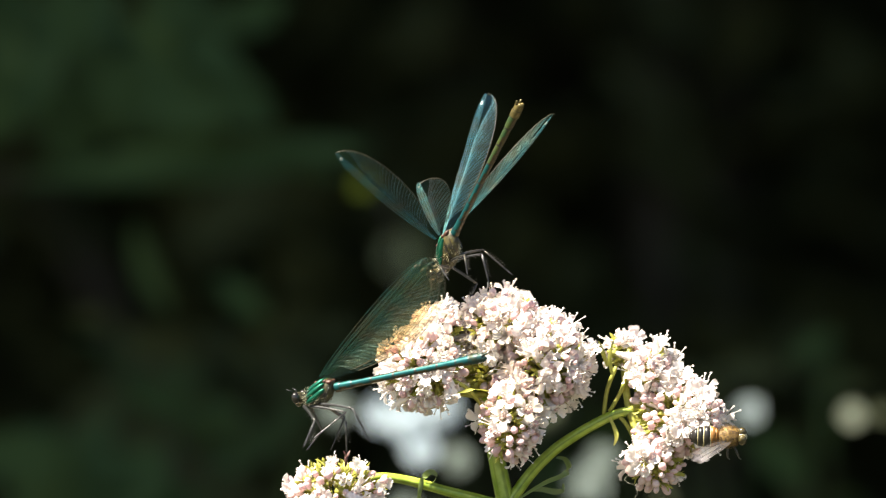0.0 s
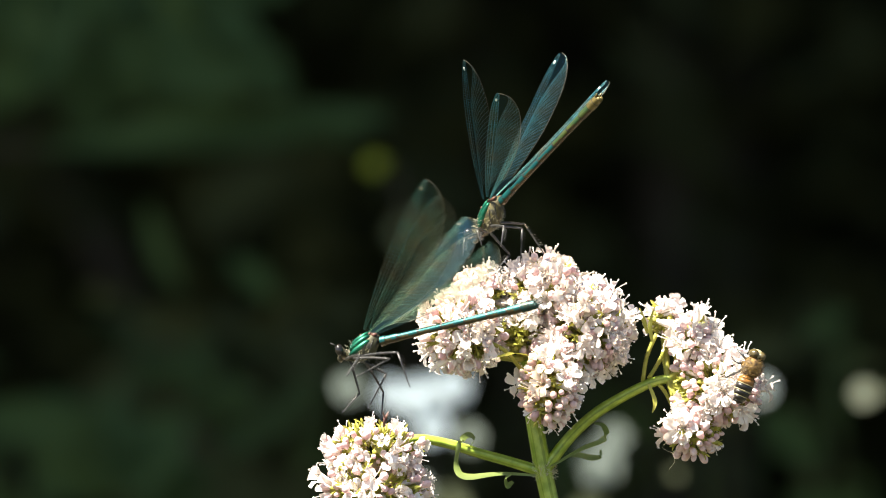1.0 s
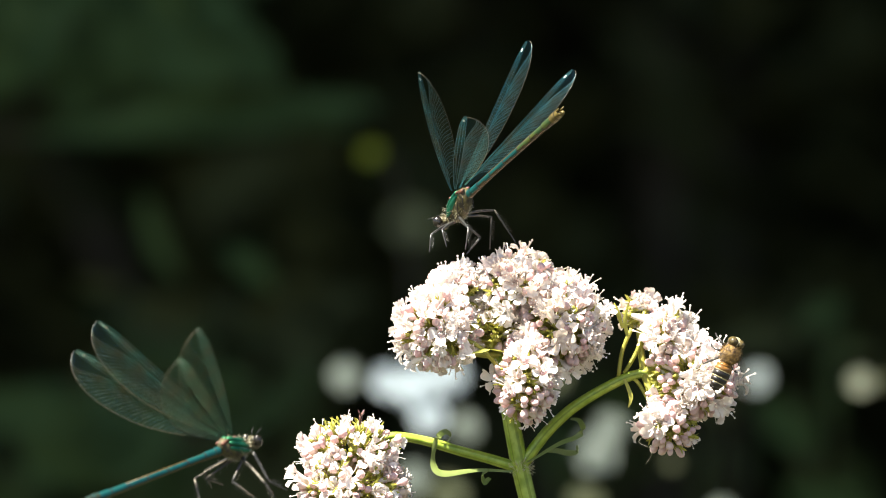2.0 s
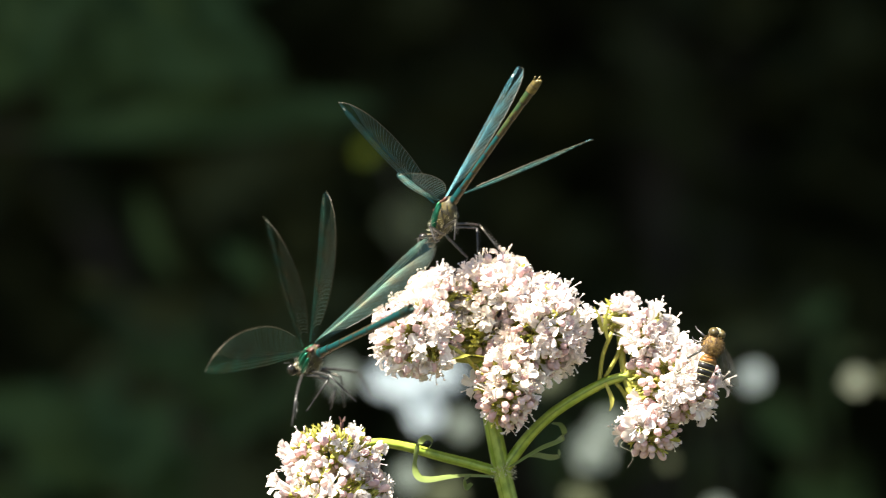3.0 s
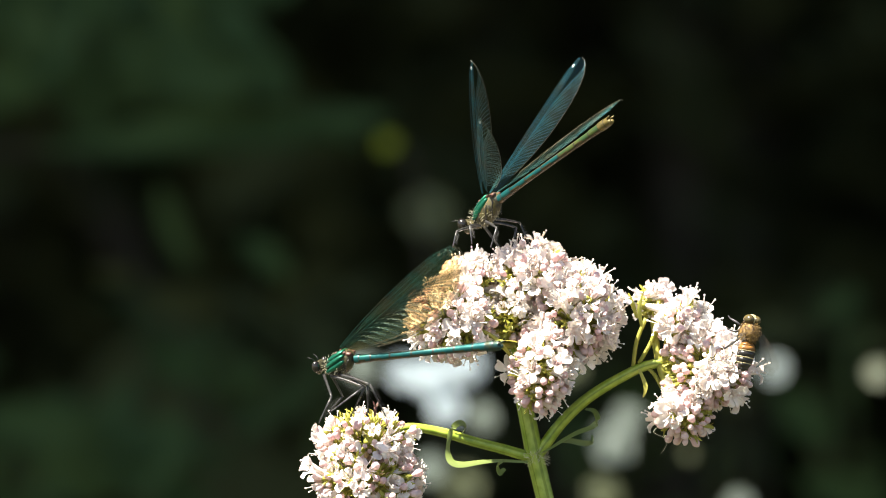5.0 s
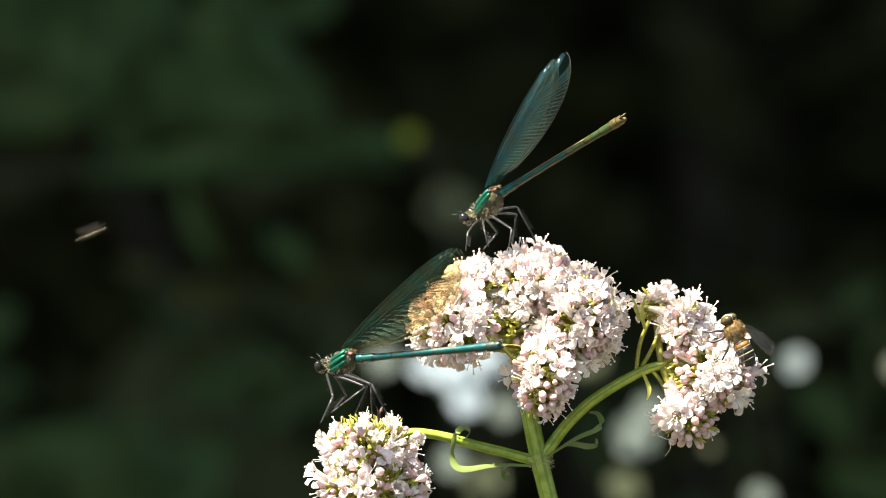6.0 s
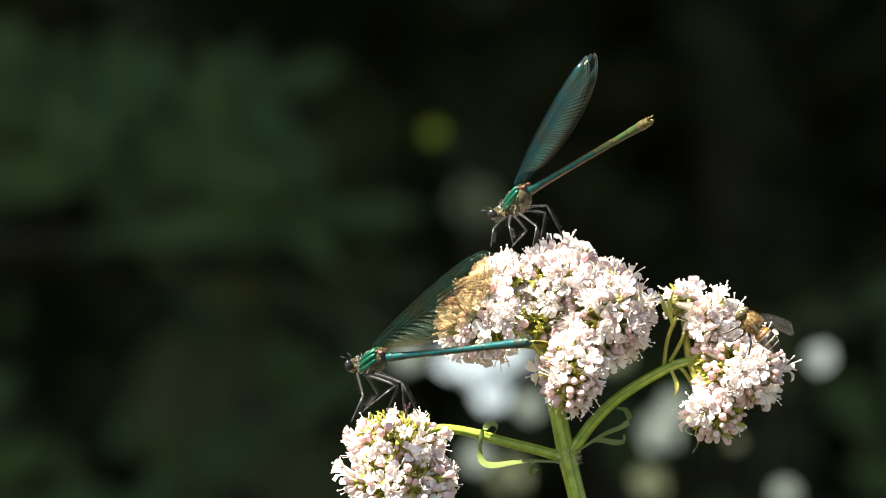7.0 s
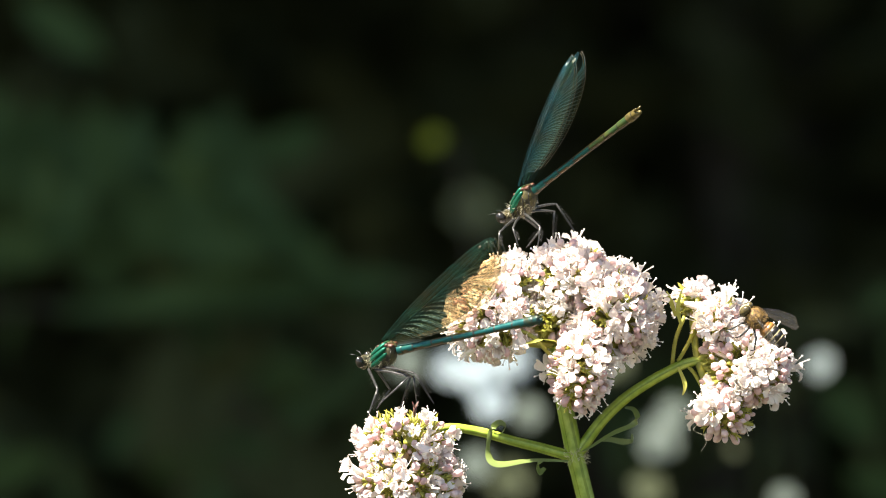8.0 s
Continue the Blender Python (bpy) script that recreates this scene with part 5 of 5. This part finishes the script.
    walk(lower_wings["right_fore"], [
        (0, pose(0.00070, -0.00090, 0.00000, 0.9, 37.0, 0.5)),
        (0.5, pose(0.00070, -0.00090, 0.00000, 0.8, 35.9, 0.5)),
        (0.9, pose(0.00070, -0.00090, 0.00000, 0.8, 36.5, 0.5)),
        (1, pose(0.00070, -0.00090, 0.00000, 39.1, 47.9, 31.1)),
        (1.1, pose(0.00070, -0.00090, 0.00000, 70.2, 53.4, 65.8)),
        (1.2, pose(0.00070, -0.00090, 0.00000, 87.7, 13.2, 80.0)),
        (1.3, pose(0.00070, -0.00090, 0.00000, 89.6, -5.0, 95.0)),
        (1.4, pose(0.00070, -0.00090, 0.00000, 60.0, 42.0, 50.0)),
        (1.5, pose(0.00070, -0.00090, 0.00000, 55.0, 40.1, 42.6)),
        (1.6, pose(0.00070, -0.00090, 0.00000, 28.4, 35.0, 17.2)),
        (1.7, pose(0.00070, -0.00090, 0.00000, 91.9, 22.9, 94.9)),
        (1.8, pose(0.00070, -0.00090, 0.00000, 53.7, 58.4, 49.3)),
        (1.9, pose(0.00070, -0.00090, 0.00000, 88.7, 14.9, 84.8)),
        (2, pose(0.00070, -0.00090, 0.00000, 59.4, 54.5, 53.9)),
        (2.1, pose(0.00070, -0.00090, 0.00000, 90.0, 10.0, 90.0)),
        (2.2, pose(0.00070, -0.00090, 0.00000, 59.4, 54.5, 53.9)),
        (2.3, pose(0.00070, -0.00090, 0.00000, 90.0, 10.0, 90.0)),
        (2.4, pose(0.00070, -0.00090, 0.00000, 64.0, 50.3, 57.6)),
        (2.5, pose(0.00070, -0.00090, 0.00000, 90.0, 10.0, 90.0)),
        (2.6, pose(0.00070, -0.00090, 0.00000, 64.0, 50.3, 57.6)),
        (2.7, pose(0.00070, -0.00090, 0.00000, 90.0, 10.0, 90.0)),
        (2.8, pose(0.00070, -0.00090, 0.00000, 90.0, 15.0, 90.0)),
        (2.9, pose(0.00070, -0.00090, 0.00000, 32.3, 33.1, 19.0)),
        (3, pose(0.00070, -0.00090, 0.00000, 36.8, 50.8, 14.0)),
        (3.1, pose(0.00070, -0.00090, 0.00000, 59.5, 45.0, 68.6)),
        (3.2, pose(0.00070, -0.00090, 0.00000, 51.5, 43.1, 57.5)),
        (3.3, pose(0.00070, -0.00090, 0.00000, 59.9, 43.1, 58.0)),
        (3.4, pose(0.00070, -0.00090, 0.00000, 22.2, 49.9, -0.6)),
        (3.5, pose(0.00070, -0.00090, 0.00000, 41.9, 55.5, 6.5)),
        (3.6, pose(0.00070, -0.00090, 0.00000, 89.9, 35.7, 74.7)),
        (3.7, pose(0.00070, -0.00090, 0.00000, 29.8, 43.8, -3.6)),
        (3.8, pose(0.00070, -0.00090, 0.00000, 0.9, 38.8, 0.6)),
        (4, pose(0.00070, -0.00090, 0.00000, 0.9, 39.9, 0.6)),
        (4.3, pose(0.00070, -0.00090, 0.00000, 0.9, 41.7, 0.6)),
        (4.5, pose(0.00070, -0.00090, 0.00000, 0.9, 39.3, 0.6)),
        (4.7, pose(0.00070, -0.00090, 0.00000, 0.9, 37.0, 0.5)),
        (5.8, pose(0.00070, -0.00090, 0.00000, 0.8, 33.6, 0.5)),
        (6, pose(0.00070, -0.00090, 0.00000, 0.8, 34.1, 0.5)),
        (6.5, pose(0.00070, -0.00090, 0.00000, 0.8, 31.8, 0.4)),
        (7, pose(0.00070, -0.00090, 0.00000, 0.8, 31.8, 0.4)),
        (7.5, pose(0.00070, -0.00090, 0.00000, 0.8, 29.5, 0.4)),
        (8, pose(0.00070, -0.00090, 0.00000, 0.8, 29.5, 0.4)),
    ])
    walk(lower_wings["left_hind"], [
        (0, pose(-0.00070, 0.00090, 0.00000, -0.5, 35.7, -0.3)),
        (0.5, pose(-0.00070, 0.00090, 0.00000, -0.5, 34.5, -0.3)),
        (0.9, pose(-0.00070, 0.00090, 0.00000, -0.5, 35.1, -0.3)),
        (1, pose(-0.00070, 0.00090, 0.00000, -52.5, 35.9, -37.5)),
        (1.1, pose(-0.00070, 0.00090, 0.00000, -90.3, -0.8, -69.5)),
        (1.2, pose(-0.00070, 0.00090, 0.00000, -92.2, 8.0, -105.2)),
        (1.3, pose(-0.00070, 0.00090, 0.00000, -87.4, 9.7, -74.8)),
        (1.4, pose(-0.00070, 0.00090, 0.00000, -75.0, 22.0, -55.0)),
        (1.5, pose(-0.00070, 0.00090, 0.00000, -87.1, 5.4, -61.7)),
        (1.6, pose(-0.00070, 0.00090, 0.00000, -88.1, 3.0, -57.3)),
        (1.7, pose(-0.00070, 0.00090, 0.00000, -85.2, -10.8, -114.0)),
        (1.8, pose(-0.00070, 0.00090, 0.00000, -45.2, 45.2, -35.5)),
        (1.9, pose(-0.00070, 0.00090, 0.00000, -88.3, 4.7, -69.9)),
        (2, pose(-0.00070, 0.00090, 0.00000, -54.5, 45.2, -44.8)),
        (2.1, pose(-0.00070, 0.00090, 0.00000, -88.7, 4.8, -74.9)),
        (2.2, pose(-0.00070, 0.00090, 0.00000, -54.5, 45.2, -44.8)),
        (2.3, pose(-0.00070, 0.00090, 0.00000, -88.7, 4.8, -74.9)),
        (2.4, pose(-0.00070, 0.00090, 0.00000, -59.2, 41.6, -48.1)),
        (2.5, pose(-0.00070, 0.00090, 0.00000, -88.7, 4.8, -74.9)),
        (2.6, pose(-0.00070, 0.00090, 0.00000, -59.2, 41.6, -48.1)),
        (2.7, pose(-0.00070, 0.00090, 0.00000, -88.7, 4.8, -74.9)),
        (2.8, pose(-0.00070, 0.00090, 0.00000, -35.0, -4.0, -84.0)),
        (2.9, pose(-0.00070, 0.00090, 0.00000, -54.2, 21.6, -27.0)),
        (3, pose(-0.00070, 0.00090, 0.00000, -132.4, 13.9, -75.3)),
        (3.1, pose(-0.00070, 0.00090, 0.00000, -123.0, 6.8, -66.2)),
        (3.2, pose(-0.00070, 0.00090, 0.00000, -46.4, 17.7, -60.8)),
        (3.3, pose(-0.00070, 0.00090, 0.00000, -114.3, -1.9, -82.0)),
        (3.4, pose(-0.00070, 0.00090, 0.00000, -109.1, 29.5, -49.4)),
        (3.5, pose(-0.00070, 0.00090, 0.00000, -56.5, 15.4, -84.5)),
        (3.6, pose(-0.00070, 0.00090, 0.00000, -46.5, 4.9, -84.0)),
        (3.7, pose(-0.00070, 0.00090, 0.00000, -121.4, 33.2, -57.0)),
        (3.8, pose(-0.00070, 0.00090, 0.00000, -0.5, 38.6, -0.3)),
        (4, pose(-0.00070, 0.00090, 0.00000, -0.5, 39.8, -0.3)),
        (4.3, pose(-0.00070, 0.00090, 0.00000, -0.5, 41.5, -0.3)),
        (4.5, pose(-0.00070, 0.00090, 0.00000, -0.5, 39.2, -0.3)),
        (4.7, pose(-0.00070, 0.00090, 0.00000, -0.5, 36.9, -0.3)),
        (5.8, pose(-0.00070, 0.00090, 0.00000, -0.5, 33.4, -0.3)),
        (6, pose(-0.00070, 0.00090, 0.00000, -0.5, 34.0, -0.3)),
        (6.5, pose(-0.00070, 0.00090, 0.00000, -0.5, 31.7, -0.2)),
        (7, pose(-0.00070, 0.00090, 0.00000, -0.5, 31.7, -0.2)),
        (7.5, pose(-0.00070, 0.00090, 0.00000, -0.5, 29.4, -0.2)),
        (8, pose(-0.00070, 0.00090, 0.00000, -0.5, 29.4, -0.2)),
    ])
    walk(lower_wings["right_hind"], [
        (0, pose(-0.00070, -0.00090, 0.00000, 0.5, 35.7, 0.3)),
        (0.5, pose(-0.00070, -0.00090, 0.00000, 0.5, 34.5, 0.3)),
        (0.9, pose(-0.00070, -0.00090, 0.00000, 0.5, 35.1, 0.3)),
        (1, pose(-0.00070, -0.00090, 0.00000, 52.5, 35.9, 37.5)),
        (1.1, pose(-0.00070, -0.00090, 0.00000, 90.3, -0.8, 69.5)),
        (1.2, pose(-0.00070, -0.00090, 0.00000, 88.4, 9.7, 80.7)),
        (1.3, pose(-0.00070, -0.00090, 0.00000, 87.4, 9.7, 74.8)),
        (1.4, pose(-0.00070, -0.00090, 0.00000, 75.0, 22.0, 55.0)),
        (1.5, pose(-0.00070, -0.00090, 0.00000, 69.4, 11.5, 27.9)),
        (1.6, pose(-0.00070, -0.00090, 0.00000, 82.6, 4.8, 32.7)),
        (1.7, pose(-0.00070, -0.00090, 0.00000, 87.6, -9.1, 104.8)),
        (1.8, pose(-0.00070, -0.00090, 0.00000, 45.2, 45.2, 35.5)),
        (1.9, pose(-0.00070, -0.00090, 0.00000, 88.3, 4.7, 69.9)),
        (2, pose(-0.00070, -0.00090, 0.00000, 54.5, 45.2, 44.8)),
        (2.1, pose(-0.00070, -0.00090, 0.00000, 88.7, 4.8, 74.9)),
        (2.2, pose(-0.00070, -0.00090, 0.00000, 54.5, 45.2, 44.8)),
        (2.3, pose(-0.00070, -0.00090, 0.00000, 88.7, 4.8, 74.9)),
        (2.4, pose(-0.00070, -0.00090, 0.00000, 59.2, 41.6, 48.1)),
        (2.5, pose(-0.00070, -0.00090, 0.00000, 88.7, 4.8, 74.9)),
        (2.6, pose(-0.00070, -0.00090, 0.00000, 59.2, 41.6, 48.1)),
        (2.7, pose(-0.00070, -0.00090, 0.00000, 88.7, 4.8, 74.9)),
        (2.8, pose(-0.00070, -0.00090, 0.00000, 89.5, 1.9, 75.0)),
        (2.9, pose(-0.00070, -0.00090, 0.00000, 54.2, 21.6, 27.0)),
        (3, pose(-0.00070, -0.00090, 0.00000, 65.9, 12.3, 75.6)),
        (3.1, pose(-0.00070, -0.00090, 0.00000, 116.0, 6.8, 66.2)),
        (3.2, pose(-0.00070, -0.00090, 0.00000, 50.4, 17.7, 60.8)),
        (3.3, pose(-0.00070, -0.00090, 0.00000, 99.3, -1.9, 82.0)),
        (3.4, pose(-0.00070, -0.00090, 0.00000, 75.4, 29.8, 59.1)),
        (3.5, pose(-0.00070, -0.00090, 0.00000, 82.9, 10.4, 63.7)),
        (3.6, pose(-0.00070, -0.00090, 0.00000, 90.0, 25.0, 61.4)),
        (3.7, pose(-0.00070, -0.00090, 0.00000, 76.0, 27.9, 65.6)),
        (3.8, pose(-0.00070, -0.00090, 0.00000, 0.5, 38.6, 0.3)),
        (4, pose(-0.00070, -0.00090, 0.00000, 0.5, 39.8, 0.3)),
        (4.3, pose(-0.00070, -0.00090, 0.00000, 0.5, 41.5, 0.3)),
        (4.5, pose(-0.00070, -0.00090, 0.00000, 0.5, 39.2, 0.3)),
        (4.7, pose(-0.00070, -0.00090, 0.00000, 0.5, 36.9, 0.3)),
        (5.8, pose(-0.00070, -0.00090, 0.00000, 0.5, 33.4, 0.3)),
        (6, pose(-0.00070, -0.00090, 0.00000, 0.5, 34.0, 0.3)),
        (6.5, pose(-0.00070, -0.00090, 0.00000, 0.5, 31.7, 0.2)),
        (7, pose(-0.00070, -0.00090, 0.00000, 0.5, 31.7, 0.2)),
        (7.5, pose(-0.00070, -0.00090, 0.00000, 0.5, 29.4, 0.2)),
        (8, pose(-0.00070, -0.00090, 0.00000, 0.5, 29.4, 0.2)),
    ])
    walk(fly, [
        (0, pose(0.07408, -0.02300, 0.97000, 65.0, 0.7, 0.0)),
        (0.3, pose(0.07773, -0.02300, 0.97171, 65.0, -0.0, 0.0)),
        (0.5, pose(0.07991, -0.02300, 0.97258, 70.0, -16.5, 0.0)),
        (0.6, pose(0.08040, -0.02000, 0.97620, 98.0, -54.0, 0.0)),
        (0.7, pose(0.08213, -0.02000, 0.97836, 103.6, -61.23, 0.0)),
        (0.8, pose(0.07990, -0.02000, 0.97752, 105.0, -62.8, 0.0)),
        (0.9, pose(0.08023, -0.02000, 0.97825, 107.7, -65.81, 0.2)),
        (1, pose(0.07775, -0.02000, 0.97865, 110.0, -67.8, 0.0)),
        (1.2, pose(0.07466, -0.02000, 0.97793, 110.2, -66.59, -0.2)),
        (1.5, pose(0.07264, -0.02000, 0.97751, 110.0, -64.6, 0.0)),
        (2.8, pose(0.07640, -0.02000, 0.98200, 110.0, -70.0, 0.0)),
        (3, pose(0.07125, -0.02000, 0.98052, 110.0, -72.6, 0.0)),
        (3.2, pose(0.07050, -0.02000, 0.98124, 110.0, -72.25, 0.0)),
        (3.5, pose(0.06482, -0.02000, 0.97883, 110.0, -71.6, 0.0)),
        (3.8, pose(0.06662, -0.02000, 0.98008, 110.0, -72.44, 0.0)),
        (4, pose(0.06861, -0.02000, 0.98064, 110.0, -72.9, 0.0)),
        (4.2, pose(0.07178, -0.02000, 0.98166, 110.0, -71.00, 0.0)),
        (4.5, pose(0.07372, -0.02000, 0.98130, 110.0, -67.5, 0.0)),
        (4.7, pose(0.07479, -0.02000, 0.98155, 110.0, -69.4, 0.0)),
        (5.8, pose(0.07029, -0.02650, 0.98098, -40.0, -65.0, 180.0)),
        (6, pose(0.06764, -0.02650, 0.98070, -40.0, -62.0, 180.0)),
        (6.3, pose(0.06859, -0.02650, 0.98176, -35.0, -46.0, 180.0)),
        (6.5, pose(0.06831, -0.02650, 0.98136, -35.0, -45.0, 180.0)),
        (7, pose(0.06638, -0.02650, 0.98172, -35.0, -44.0, 180.0)),
        (7.5, pose(0.06722, -0.02650, 0.98220, -35.0, -49.0, 180.0)),
        (8, pose(0.06746, -0.02650, 0.98419, -35.0, -42.0, 180.0)),
    ])
    walk(spray, [
        (0, pose(-0.11705, 1.20000, 1.03272, 0.0, -0.0, 0.0)),
        (0.5, pose(-0.11547, 1.20000, 1.03272, 0.0, -0.0, 0.0)),
        (1, pose(-0.11411, 1.20000, 1.03702, 0.0, -0.0, 0.0)),
        (1.5, pose(-0.11705, 1.20000, 1.03725, 0.0, -0.0, 0.0)),
        (3, pose(-0.11592, 1.20000, 1.03612, 0.0, -0.0, 0.0)),
        (3.5, pose(-0.11524, 1.20000, 1.03272, 0.0, -0.0, 0.0)),
        (4, pose(-0.11592, 1.20000, 1.03023, 0.0, -0.0, 0.0)),
        (4.5, pose(-0.12000, 1.20000, 1.03000, 0.0, -0.0, 0.0)),
        (6, pose(-0.11320, 1.20000, 1.01618, 0.0, -0.0, 0.0)),
        (6.5, pose(-0.11615, 1.20000, 1.00462, 0.0, -0.0, 0.0)),
        (7, pose(-0.12385, 1.20000, 0.98718, 0.0, -0.0, 0.0)),
        (7.5, pose(-0.13201, 1.20000, 0.96792, 0.0, -0.0, 0.0)),
        (8, pose(-0.13178, 1.20000, 0.96226, 0.0, -0.0, 0.0)),
    ])
    walk(gnat, [
        (0, pose(-0.01225, 0.02000, 1.07338, 0.0, 20.0, 155.0)),
        (0.1, pose(-0.03401, 0.02000, 1.05715, 0.0, 20.0, 155.0)),
        (0.2, pose(-0.05381, 0.02000, 1.03983, 0.0, 20.0, 155.0)),
        (0.3, pose(-0.06615, 0.02000, 1.03300, 0.0, 20.0, 155.0)),
        (0.4, pose(-0.07889, 0.02000, 1.02638, 0.0, 20.0, 155.0)),
        (0.5, pose(-0.09776, 0.02000, 1.01930, 0.0, 20.0, 155.0)),
        (1, pose(-0.14602, 0.02000, 1.03527, 0.0, 20.0, 155.0)),
        (2, pose(-0.14520, 0.02000, 1.13202, 0.0, 20.0, 155.0)),
        (3.5, pose(0.00458, 0.02000, 1.16866, 0.0, 20.0, 155.0)),
        (5.2, pose(0.15947, 0.02000, 1.14167, 0.0, 20.0, 155.0)),
        (5.6, pose(0.10327, 0.02000, 1.07689, 0.0, 20.0, 155.0)),
        (5.7, pose(0.06074, 0.02000, 1.05821, 0.0, 20.0, 155.0)),
        (5.8, pose(0.01844, 0.02000, 1.03939, 0.0, 20.0, 155.0)),
        (5.9, pose(-0.02338, 0.02000, 1.02119, 0.0, 20.0, 155.0)),
        (6, pose(-0.07128, 0.02000, 1.00272, 0.0, 20.0, 155.0)),
        (6.1, pose(-0.11211, 0.02000, 0.98703, 0.0, 20.0, 155.0)),
        (6.5, pose(-0.16953, 0.02000, 0.97847, 0.0, 20.0, 155.0)),
        (8, pose(-0.20838, 0.02000, 1.01745, 0.0, 20.0, 155.0)),
    ])


motions()
